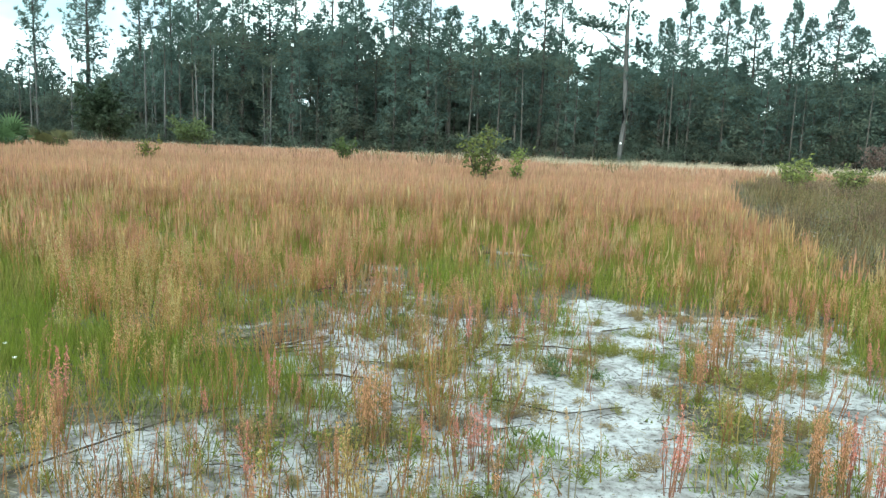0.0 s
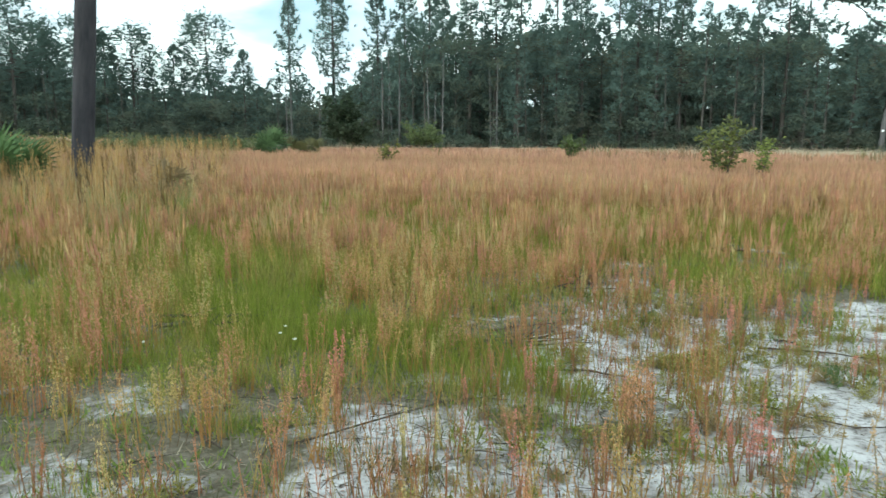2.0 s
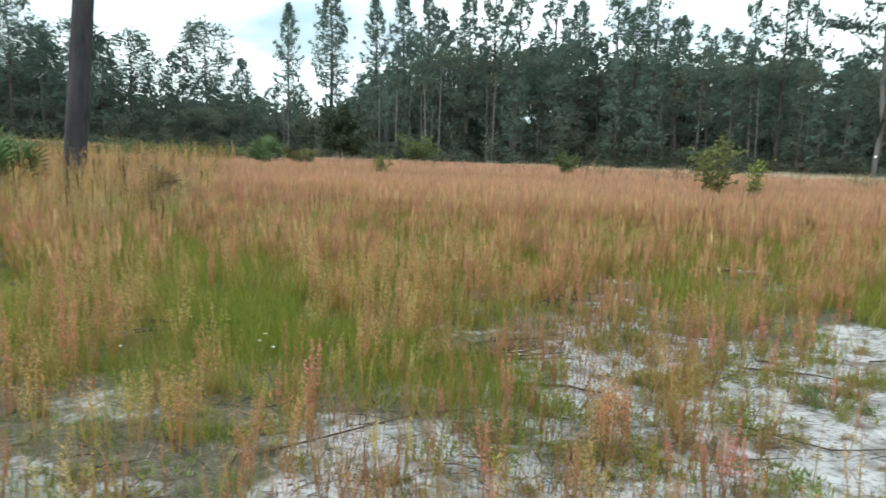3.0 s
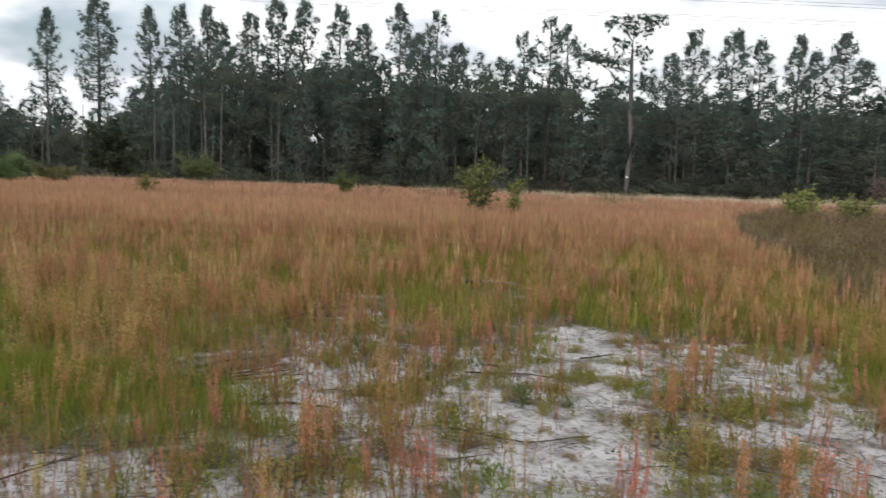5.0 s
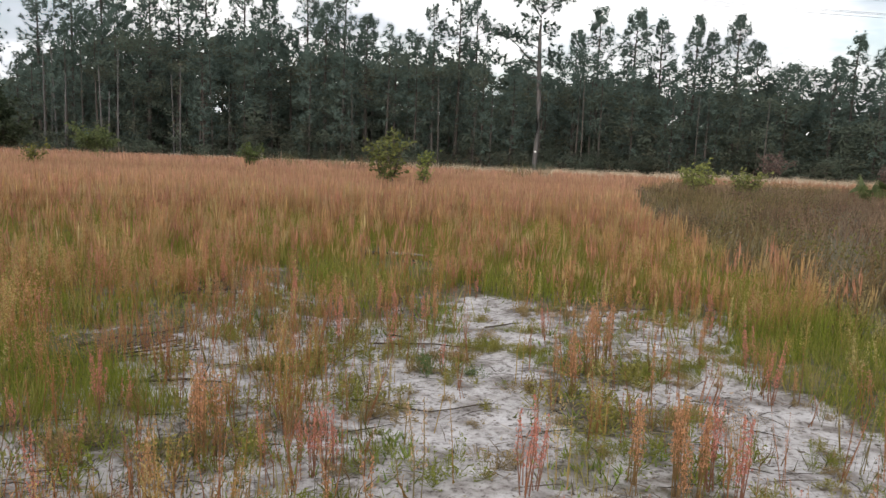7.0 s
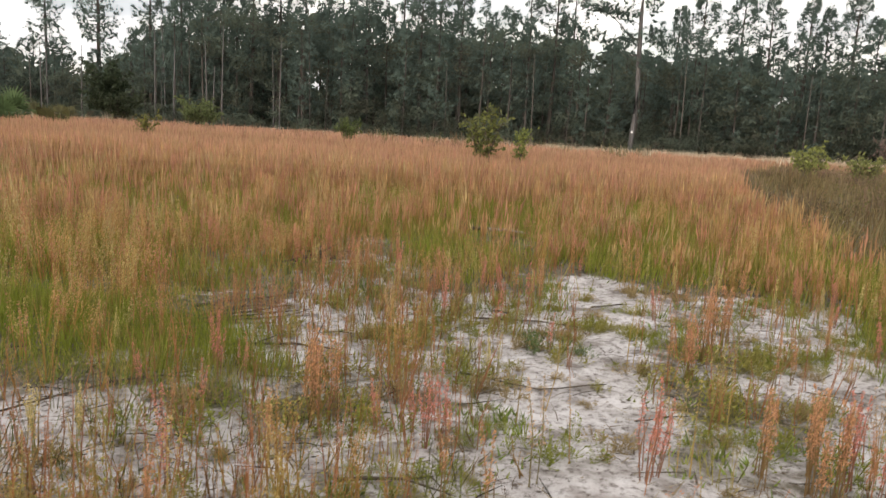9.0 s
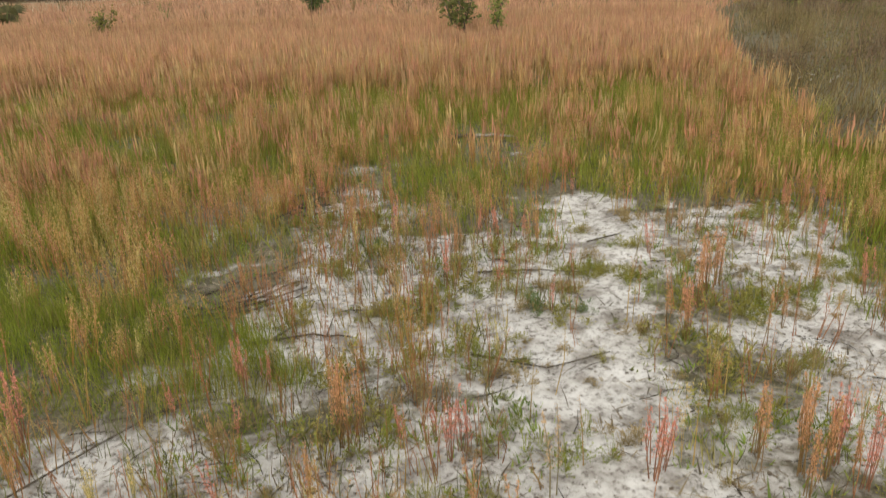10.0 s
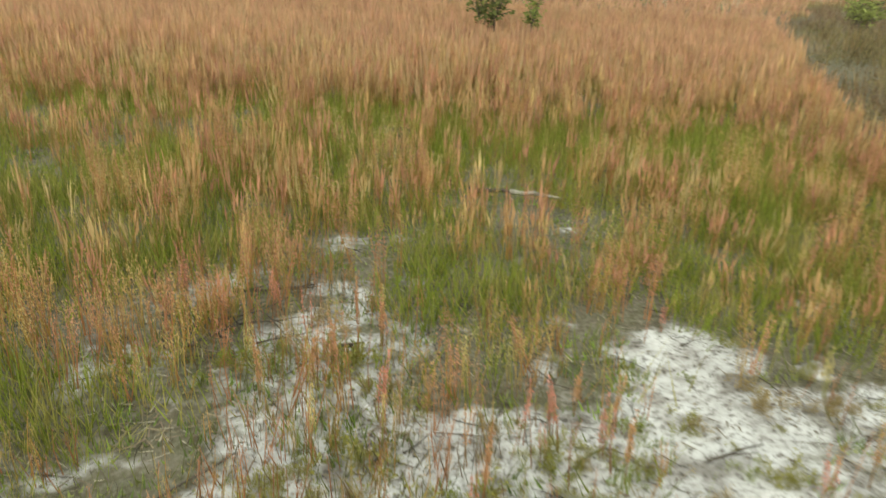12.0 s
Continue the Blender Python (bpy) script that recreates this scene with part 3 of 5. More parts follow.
def leafball(seed, count, dye, size, flat=0.8, hollow=0.45):
    """A clump of separate leaves filling an uneven dome of radius about 1."""
    random.seed(seed)
    s = Shape()
    lumps = [(Vector((random.gauss(0, 0.4), random.gauss(0, 0.4), random.uniform(0.2, 0.9))), random.uniform(0.3, 0.6)) for _ in range(7)]
    for _ in range(count):
        p, r = lumps[random.randrange(7)]
        d = Vector((random.gauss(0, 1), random.gauss(0, 1), random.gauss(0, 1))).normalized()
        at = p + d * r * random.uniform(hollow, 1.0)
        at.z = max(0.02, at.z * flat)
        e = Vector((random.gauss(0, 1), random.gauss(0, 1), random.gauss(0.2, 0.6))).normalized()
        k = random.uniform(0.87, 1.13)
        w = e.cross(d)
        w = (w.normalized() if w.length > 1e-6 else Vector((1, 0, 0))) * size * 0.3
        s.tri([at - e * size / 2, at + w, at + e * size / 2, at - w], (dye[0] * k, dye[1] * k, dye[2] * k))
    return s


# thicket between the trunks: leaves in ragged clumps, from the ground to half the height of the pines
thicket = [leafball(60 + i, 165, (0.14, 0.17, 0.135), 0.132) for i in range(3)]
brown = [leafball(70 + i, 165, (0.14, 0.15, 0.115), 0.132) for i in range(2)]
sets = []
for shapes, n, seed in ((thicket, 480, 1), (brown, 180, 2)):
    az = rng.uniform(-60, 42, n)
    dist = edge_distance(az) + rng.uniform(-1.0, 5.5, n)
    x, y = EYE_AT[0] + dist * np.sin(np.radians(az)), EYE_AT[1] + dist * np.cos(np.radians(az))
    top = np.where(az > -25, 8.2, 3.6) * (1 - 0.28 * fade(0, 8, az)) * (1 - 0.3 * fade(22, 30, az))
    z = rng.random(n) ** 1.45 * top
    sets.append(sow(shapes, x, y, terrain(x, y) + z - 0.1, rng.uniform(0.9, 1.7, n), 0.3, wide=rng.uniform(1.0, 1.9, n), soft=True))
# low brush along the foot of the wood
n = 300
az = rng.uniform(-48, 42, n)
dist = edge_distance(az) + rng.uniform(-3.0, 1.0, n)
x, y = EYE_AT[0] + dist * np.sin(np.radians(az)), EYE_AT[1] + dist * np.cos(np.radians(az))
sets.append(sow(thicket + brown, x, y, terrain(x, y) + 1.5 * rng.random(n) ** 1.8 - 0.15, rng.uniform(0.5, 1.1, n), 0.2, wide=rng.uniform(0.9, 1.7, n), soft=True))
joined("thicket", sets, M_THICKET, "dark green and brown leafy thicket between the pine trunks", "undergrowth")
# far trees: the deep wood that closes the view
far_shapes = [leafball(80 + i, 105, (0.15, 0.18, 0.145), 0.42, 1.0) for i in range(3)]
az = np.concatenate([rng.uniform(-64, 46, 720), rng.uniform(-62, 46, 340), rng.uniform(-62, 46, 240)])
dist = edge_distance(az) + rng.uniform(12, 26, 1300) + np.where(np.arange(1300) < 720, 0.0, 6.0)
x, y = EYE_AT[0] + dist * np.sin(np.radians(az)), EYE_AT[1] + dist * np.cos(np.radians(az))
canopy = np.interp(az, [-60, -48, -44, -30, -27, -24, -20, -5, 4, 10, 21, 30, 45], [5.6, 5.2, 3.8, 3.8, 5.4, 7.4, 8.3, 7.9, 7.0, 6.4, 5.7, 5.0, 5.0])
z = rng.random(1300) * np.maximum(1.0, dist * np.tan(np.radians(canopy)) - 2.0) * np.where(np.arange(1300) < 720, 1.0, 0.5)
z[1060:] *= 0.35
joined("deep_wood", [sow(far_shapes, x, y, z - 0.9, rng.uniform(1.7, 2.6, 1300), 0.2, wide=rng.uniform(1.7, 2.6, 1300), soft=True)], M_THICKET,
       "dark far wood closing the view behind the pines", "wood")
# slender bare stems standing just inside the edge, some of them pale and in groups
PALE_STEMS = [-33.7, -33.35, -31.3, -26.6, -26.2, -25.9, -25.4, -23.1, -22.7, -22.1, -18.4, -18.0]
random.seed(9)
for az in [-58 + 98 * (i + random.random()) / 16 for i in range(16)] + PALE_STEMS:
    pale = az in PALE_STEMS
    d = float(edge_distance(az)) + random.uniform(-2.0, 0.5) - (1.5 if pale and az < -30 else 0.0)
    x, y = EYE_AT[0] + d * math.sin(radians(az)), EYE_AT[1] + d * math.cos(radians(az))
    h = random.uniform(4.5, 8.0)
    thick_foot = random.uniform(0.06, 0.09) if pale else random.uniform(0.035, 0.055)
    sh = Shape()
    lx, ly = random.uniform(-0.2, 0.2), random.uniform(-0.2, 0.2)
    sh.tube([(0, 0, -0.1), (lx * 0.4, ly * 0.4, h * 0.5), (lx, ly, h)], [thick_foot, thick_foot * 0.75, thick_foot * 0.4], (0.2, 0.17, 0.14), 6)
    ob = new("sapling_trunk", sh.mesh("sapling_trunk", M_PALEBARK if pale else M_BARK))
    ob.matrix_basis = pose(x, y, float(terrain(x, y)))
    tagged(ob, "slender pale grey bare trunk in the wood's edge" if pale else "slender dark bare stem in the wood's edge", "tree trunk", "bare stems in the wood's edge")

# ---- pole and cables ----
pole_shape = Shape()
pole_shape.tube([(0, 0, -0.4), (0, 0, 0.02), (0, 0, 3.0), (0, 0, 7.0), (0, 0, 11.0)], [0.175, 0.17, 0.155, 0.135, 0.115], (0.1, 0.1, 0.1), 18)
utility_pole = thing("utility_pole", pose(-9.42, 9.0, 0.0, 0, 5.0, 48), "dark brown creosoted wooden utility pole in tall weeds", "utility pole")
part("shaft", pole_shape.mesh("shaft", M_POLE), utility_pole).data.shade_smooth()


def cable(points, label="thin grey overhead power cable against the sky"):
    cu = bpy.data.curves.new("power_cable", "CURVE")
    cu.dimensions, cu.bevel_depth, cu.bevel_resolution = "3D", 0.01, 1
    sp = cu.splines.new("POLY")
    sp.points.add(len(points) - 1)
    for p, q in zip(sp.points, points):
        p.co = (*q, 1)
    cu.materials.append(M_WIRE)
    return tagged(new("power_cable", cu), label, "cable", "overhead power cables")


for lift, slant, y0 in ((0.0, 0.137, 50.0), (0.33, 0.137, 50.6), (0.5, 0.137, 51.0), (1.25, 0.15, 50.0), (1.58, 0.15, 50.5)):
    cable([(x, y0 + slant * x, 11.1 + lift + 0.0004 * min(0.0, x + 5) ** 2) for x in range(-64, 125, 4)])

# ---- herbs of the field ----
LOG = [(0.05, 6.7), (0.62, 6.4)]
SOIL = (-1.44, 3.2)
TWIGS = [[(-2.65, 3.22), (-2.4, 3.5), (-2.2, 3.88)], [(-3.0, 2.38), (-2.72, 2.62)], [(-1.0, 3.75), (-0.7, 3.98), (-0.55, 4.2)], [(-1.0, 3.58), (-0.55, 3.75)]]
STEM = (0.72, 0.66, 0.5)


def sorrel(seed, shoots, fruit, size=0.0065, stem_sides=3, tone=(1.0, 1.0, 1.0), spikes=2, body=0.012):
    """A sheep-sorrel plant one metre high before scaling: thin stems with loose spikes of small round seeds."""
    random.seed(seed)
    s = Shape()
    for k in range(shoots):
        a = random.uniform(0, 2 * math.pi)
        spread_top = random.uniform(0.02, 0.12 + 0.01 * shoots)
        h = random.uniform(0.7, 1.0) if k else 1.0
        base = Vector((random.gauss(0, 0.009 * shoots), random.gauss(0, 0.009 * shoots), 0))
        top = base + Vector((math.cos(a) * spread_top, math.sin(a) * spread_top, h))
        mid = base.lerp(top, 0.5) + Vector((random.gauss(0, 0.02), random.gauss(0, 0.02), 0))
        if stem_sides:
            s.tube([base, mid, top], [0.0065, 0.005, 0.002], STEM, stem_sides)
        else:
            s.blade(base, top, 0.014, STEM)
        for _ in range(spikes):
            f0 = random.uniform(0.36, 0.6)
            side = Vector((random.gauss(0, 1), random.gauss(0, 1), 0)) * 0.014
            f1 = min(1.0, f0 + random.uniform(0.25, 0.45))
            a0, a1 = base.lerp(top, f0) + side * 0.3, base.lerp(top, f1) + side * 0.6
            w = Vector((random.gauss(0, 1), random.gauss(0, 1), 0)).normalized() * body
            m0 = a0.lerp(a1, 0.45) + side
            v = random.uniform(0.85, 1.1)
            s.tri([a0, m0 + w, a1, m0 - w], tuple(t * v for t in tone))
        for _ in range(fruit):
            f = random.uniform(0.42, 1.0)
            at = base.lerp(top, f) + Vector((random.gauss(0, 1), random.gauss(0, 1), 0)) * (0.031 * (1.3 - f))
            d = Vector((random.gauss(0, 1), random.gauss(0, 1), random.choice((-1, 1)) * random.uniform(1.5, 4.0))).normalized() * size * random.uniform(1.3, 2.6)
            e = d.cross(Vector((random.gauss(0, 1), random.gauss(0, 1), random.gauss(0, 1)))).normalized() * size * random.uniform(0.5, 0.9)
            v = random.uniform(0.85, 1.15)
            s.tri([at - d, at + e, at + d, at - e], tuple(t * v for t in tone))
    return s


def tussock(seed, blades, height, spread_r, width, dye, bent=True, rooted=False):
    """A tuft of grass blades."""
    random.seed(seed)
    s = Shape()
    if rooted:
        s.v.append((0, 0, 0.02)), s.c.append(dye)
    for _ in range(blades):
        k0 = len(s.v)
        b = Vector((random.gauss(0, spread_r * 0.45), random.gauss(0, spread_r * 0.45), 0))
        a, h = random.uniform(0, 2 * math.pi), height * random.uniform(0.45, 1.1)
        out = h * random.uniform(0.1, 0.6)
        k = random.uniform(0.7, 1.3)
        s.blade(b, b + Vector((math.cos(a) * out, math.sin(a) * out, h)), width, tuple(c * k for c in dye), bend=(0, 0, h * 0.12) if bent else None)
        if rooted:
            s.t.append((0, k0, k0 + 1))
    return s


TONES = np.array([(0.51, 0.325, 0.135), (0.50, 0.375, 0.165), (0.48, 0.30, 0.14), (0.51, 0.255, 0.165), (0.49, 0.41, 0.195), (0.42, 0.335, 0.16)])


def tones(x, y, red=0.0):
    """Orange, straw and red plants grow in patches."""
    pick = np.clip((patchy(x, y, 1.1, 11) * 0.3 + rng.random(len(x)) * 0.8) * 4.8, 0, 5).astype(int)
    pick = np.where(rng.random(len(x)) < red, 3, pick)
    return TONES[pick] * rng.uniform(0.8, 1.1, (len(x), 1))


def lushness(x, y):
    """A band of deep green grass along the sand's edge."""
    return 1 - fade(0.12, 0.5, away(x, y, [(-2.6, 3.7), (-1.5, 3.4), (-1.0, 3.25), (-0.72, 3.1)]) + 0.25 * (patchy(x, y, 0.3, 81) - 0.5))


def on_field(x, y):
    return ~inside(x - 0.7 * (patchy(x, y, 0.45, 91) - 0.5) - 0.25 * (patchy(x, y, 0.12, 92) - 0.5), y, HEATH)


def thick(x, y):
    s = sandiness(x, y)
    gap = 1 - 0.82 * fade(0.48, 0.65, 0.65 * patchy(x, y, 0.7, 6) + 0.35 * patchy(x, y, 0.25, 26)) * (1 - fade(8, 12, y)) * (1 - 0.8 * fade(1.9, 2.6, x) * fade(4.2, 5.6, y))
    gap = gap * (1 - 0.6 * fade(1.9, 2.2, x) * (1 - fade(3.6, 4.8, y)))
    gap = gap * fade(0.12, 0.34, away(x, y, LOG))
    for line in TWIGS:
        gap = gap * fade(0.06, 0.24, away(x, y, line))
    gap = gap * (1 - 0.4 * lushness(x, y)) * fade(0.1, 0.34, np.hypot(x - SOIL[0], y - SOIL[1]))
    gap = gap * (1 - 0.4 * fade(-1.0, -1.6, x) * fade(4.2, 3.4, y))
    near_sand = 0.75 + 0.25 * fade(0.2, 2.4, away(x, y, SAND + SAND[:1]))
    clumps = 0.1 + 0.9 * fade(0.46, 0.64, 0.6 * patchy(x, y, 0.26, 8) + 0.4 * patchy(x, y, 0.09, 18))
    return np.where(on_field(x, y), (1 - s) ** 1.6 * (1 - 0.6 * inside(x, y, SAND)) * gap * near_sand * np.maximum(clumps, fade(7.5, 12.5, y)), 0.0)


def growth(x, y):
    """Plant height over the field: low round the sand, tall far out."""
    s = fade(0.0, 1.2, away(x, y, SAND + SAND[:1])) * (1 - 1.0 * inside(x, y, SAND))
    low = 0.09 * fade(1.9, 2.3, x) * (1 - fade(3.4, 5.0, y))
    return 0.27 + 0.15 * s - low + 0.05 * (patchy(x, y, 2.2, 3) - 0.5)


near = [sorrel(100 + i, 4 + i % 4, 30, 0.0074, 0, spikes=0) for i in range(7)]


def dyed(shapes, x, y, size, wide, red, even=0.0):
    t = tones(x, y, red) * (1 - even) + np.array((0.455, 0.245, 0.185)) * even
    return sow(shapes, x, y, terrain(x, y), size, 0.1, t, wide)


def close_by(x, y):
    """The stretch round the sand where single plants can be told apart."""
    return (x > -3.3) & (x < 2.9) & (y < 5.0)


x, y = spread(26000, 1.5, 6.2, lambda x, y: thick(x, y) * close_by(x, y))
sets = [dyed(near, x, y, growth(x, y) * rng.uniform(0.65, 1.15, len(x)), rng.uniform(0.28, 0.42, len(x)), 0.05)]
# tall seeding clumps scattered between the sand and the closed stand
def clumped(x, y):
    spots = fade(0.56, 0.66, 0.6 * patchy(x, y, 0.4, 41) + 0.4 * patchy(x, y, 0.14, 42))
    return on_field(x, y) * (x > -3.0) * (x < 3.0) * spots * fade(4.2, 4.7, y) * (1 - fade(6.2, 8.0, y)) * fade(0.1, 0.3, away(x, y, LOG)) * (1 - 0.8 * (sandiness(x, y) > 0.5))


x, y = spread(6500, 4.2, 8.0, clumped)
sets.append(dyed(near, x, y, rng.uniform(0.3, 0.46, len(x)), rng.uniform(0.28, 0.4, len(x)), 0.12, 0.1))
# loose stalks over the sand, thicker where litter lies
x, y = spread(20000, 1.5, 5.8, lambda x, y: (0.16 + 0.5 * fade(0.6, -0.3, x)) * (sandiness(x, y) > 0.25) * (1 - 0.9 * (1 - fade(0.06, 0.3, away(x, y, BARE)))) * (0.3 + 1.2 * patchy(x, y, 0.5, 21)))
sets.append(dyed([sorrel(120 + i, 1 + i % 3, 38, 0.0052, spikes=0) for i in range(5)], x, y, rng.uniform(0.1, 0.3, len(x)), rng.uniform(0.22, 0.36, len(x)), 0.5))
joined("sorrel_near", sets, M_PLANT, "orange and red seeding sorrel stalks around bare sand", "wild sorrel")
middle = [sorrel(140 + i, 4 + i % 4, 5, 0.0085, 0, spikes=1, body=0.0125) for i in range(8)]
x, y = spread(72000, 1.5, 13.0, lambda x, y: thick(x, y) * (0.82 + 0.18 * fade(7, 10, y)) * (1 - fade(9.0, 13.0, y)) * (1 - close_by(x, y)))
sets = [dyed(middle, x, y, growth(x, y) * rng.uniform(0.65, 1.15, len(x)), rng.uniform(0.28, 0.42, len(x)), 0.03, 0.25)]
joined("sorrel_middle", sets, M_PLANT, "thick stand of orange and straw-coloured seeding sorrel", "wild sorrel")


def bunch(seed, stalks):
    random.seed(seed)
    s = Shape()
    for _ in range(stalks):
        b = Vector((random.uniform(-0.12, 0.12), random.uniform(-0.12, 0.12), 0))
        h = random.uniform(0.7, 1.05)
        t = b + Vector((random.gauss(0, 0.05), random.gauss(0, 0.05), h))
        m = b.lerp(t, 0.64)
        w = Vector((random.gauss(0, 1), random.gauss(0, 1), 0)).normalized() * random.uniform(0.007, 0.013)
        k = random.uniform(0.8, 1.2)
        s.tri([b, m + w, t, m - w], (k, k, k))
        s.c[-4] = (0.62 * k, 0.95 * k, 0.5 * k)
    return s


far = [bunch(160 + i, 8) for i in range(6)]
x, y = spread(40000, 7.5, 17.0, lambda x, y: thick(x, y) * fade(7.5, 12.5, y))
sets = [dyed(far, x, y, growth(x, y) * rng.uniform(0.75, 1.12, len(x)), rng.uniform(0.6, 0.9, len(x)), 0.03, 0.65)]
x, y = spread(20000, 17.0, 46.0, lambda x, y: thick(x, y) * (1 - fade(28, 34, y) * fade(-12, 2, x)))
sets.append(dyed(far, x, y, growth(x, y) * rng.uniform(0.75, 1.12, len(x)), rng.uniform(1.5, 2.4, len(x)), 0.03, 0.85))
joined("sorrel_far", sets, M_PLANT, "wide orange-pink sea of seeding sorrel", "wild sorrel")

# green grass under the sorrel
LUSH, PALE = (0.195, 0.23, 0.035), (0.29, 0.26, 0.08)
sward = [tussock(200 + i, 24, 1.0, 0.75, 0.019, LUSH if i < 3 else PALE) for i in range(5)]
sward_far = [tussock(210 + i, 16, 1.0, 0.75, 0.03, LUSH if i < 3 else PALE, False) for i in range(5)]


def green(x, y):
    base = np.where(on_field(x, y), (1 - 0.6 * (1 - fade(0.1, 0.4, away(x, y, STRIP)))) * fade(0.1, 0.3, away(x, y, LOG)) * (1 - sandiness(x, y)) ** 1.5 * (1 - 0.75 * inside(x, y, SAND)) * (0.12 + 0.88 * fade(0.38, 0.58, 0.6 * patchy(x, y, 0.8, 14) + 0.4 * patchy(x, y, 0.25, 28) + 0.1)), 0)
    for line in TWIGS:
        base = base * fade(0.05, 0.2, away(x, y, line))
    base = base * (1 - 0.5 * fade(4.3, 4.7, y) * (1 - fade(0.15, 0.5, away(x, y, SAND + SAND[:1]) + 0.4 * (patchy(x, y, 0.3, 43) - 0.5))))
    return np.maximum(base, 0.95 * lushness(x, y) * (1 - 0.5 * sandiness(x, y))) * fade(0.12, 0.36, np.hypot(x - SOIL[0], y - SOIL[1]))


x, y = spread(13000, 1.0, 4.2, green)
sets = [sow(sward, x, y, terrain(x, y), rng.uniform(0.05, 0.15, len(x)), 0.15, None, rng.uniform(0.08, 0.15, len(x)))]
x, y = spread(6000, 2.2, 4.4, lambda x, y: lushness(x, y) * (1 - 0.6 * sandiness(x, y)))
sets.append(sow(sward[:3], x, y, terrain(x, y), rng.uniform(0.09, 0.2, len(x)), 0.15, None, rng.uniform(0.09, 0.15, len(x))))
x, y = spread(27000, 4.2, 9.0, green)
sets.append(sow(sward_far, x, y, terrain(x, y), rng.uniform(0.1, 0.25, len(x)), 0.15, None, rng.uniform(0.14, 0.22, len(x))))
x, y = spread(14000, 9.0, 18.0, green)
sets.append(sow(sward_far, x, y, terrain(x, y), rng.uniform(0.14, 0.26, len(x)), 0.15, None, rng.uniform(0.25, 0.4, len(x))))
joined("grass", sets, M_PLANT, "fresh green grass under the sorrel stalks", "grass")

# ---- heath, straw bank, tall weeds ----
scrub = [tussock(240 + i, 24, 1.0, 1.1, 0.026, ((0.23, 0.15, 0.105), (0.30, 0.225, 0.16), (0.165, 0.13, 0.085), (0.27, 0.225, 0.165))[i % 4]) for i in range(6)]
scrub += [leafball(250 + i, 46, ((0.20, 0.15, 0.095), (0.185, 0.175, 0.07), (0.165, 0.12, 0.085), (0.24, 0.195, 0.125))[i % 4], 0.085) for i in range(8)]
n = 13500
y = rng.uniform(2.4, 27.0, n)
x = rng.uniform(2.8, 30.0, n)
ragged = 0.9 * (patchy(x, y, 0.9, 31) - 0.5) + 0.4 * (patchy(x, y, 0.25, 32) - 0.5)
keep = inside(x + ragged, y, HEATH) & (x < 0.95 * y + 3) & (rng.random(n) < np.clip(14.0 / (y + 4), 0, 1))
x, y, ragged = x[keep], y[keep], ragged[keep]
# brown, grey and olive patches
leafy = fade(0.42, 0.62, 0.65 * patchy(x, y, 1.7, 34) + 0.35 * patchy(x, y, 0.5, 37))[:, None]
tint = (np.array((1.08, 0.98, 0.98)) * (1 - leafy) + np.array((0.98, 1.04, 0.76)) * leafy) * rng.uniform(0.5, 1.05, (len(x), 1))
low = 0.55 + 0.45 * fade(0.0, 0.9, away(x, y, HEATH[:12]))
joined("heath", [sow(scrub, x, y, terrain(x, y), rng.uniform(0.2, 0.48, len(x)) * (0.55 + 0.8 * patchy(x, y, 1.6, 33)) * low, 0.2, tint, rng.uniform(0.2, 0.42, len(x)))], M_PLANT,
       "grey-brown twiggy low heath scrub with olive leaves", "heath")
straw = [tussock(270 + i, 22, 1.0, 0.5, 0.03, ((0.60, 0.50, 0.38), (0.53, 0.43, 0.33), (0.64, 0.54, 0.43))[i], False) for i in range(3)]
n = 9000
y = rng.uniform(27.0, 54.0, n)
x = rng.uniform(-60, 46, n)
keep = (x > -1.4 * y) & (x < 0.85 * y) & (rng.random(n) < 0.18 + 0.22 * fade(-3, 6, x)) & (patchy(x, y, 3.0, 35) > 0.25)
x, y = x[keep], y[keep]
joined("straw_grass", [sow(straw, x, y, terrain(x, y), rng.uniform(0.3, 0.6, len(x)), 0.2, None, rng.uniform(0.7, 1.2, len(x)))], M_PLANT,
       "pale straw-coloured dry grass before the wood", "dry grass")
edge_weeds = [tussock(276 + i, 14, 1.0, 0.5, 0.03, ((0.13, 0.12, 0.055), (0.2, 0.13, 0.08), (0.5, 0.4, 0.31), (0.14, 0.16, 0.06))[i]) for i in range(4)]
n = 900
x, y = rng.uniform(-28, 6, n), rng.uniform(21.0, 36.0, n)
keep = (x > -0.72 * y) & (patchy(x, y, 1.8, 38) > 0.58)
x, y = x[keep], y[keep]
joined("edge_weeds", [sow(edge_weeds, x, y, terrain(x, y), rng.uniform(0.35, 0.75, len(x)), 0.2, None, rng.uniform(0.3, 0.6, len(x)))], M_PLANT,
       "dark and pale weeds scattered along the field's far side", "weeds")
weeds = [tussock(280 + i, 14, 0.8, 0.35, 0.014, ((0.36, 0.29, 0.15), (0.26, 0.23, 0.11), (0.17, 0.19, 0.07))[i]) for i in range(3)]
heads = [sorrel(284 + i, 4, 10, 0.011, 0, (0.60, 0.46, 0.27), 1, 0.005) for i in range(4)]
n = 3800
x, y = rng.uniform(-24, -4.5, n), rng.uniform(5.0, 20.0, n)
keep = (x < -0.72 * y - 0.6 * patchy(x, y, 2.0, 71)) & (x > -1.5 * y) & (rng.random(n) < 0.8)
x, y = x[keep], y[keep]
tallness = 0.75 + 0.5 * patchy(x, y, 1.5, 73)
pick = rng.random(len(x)) < 0.45
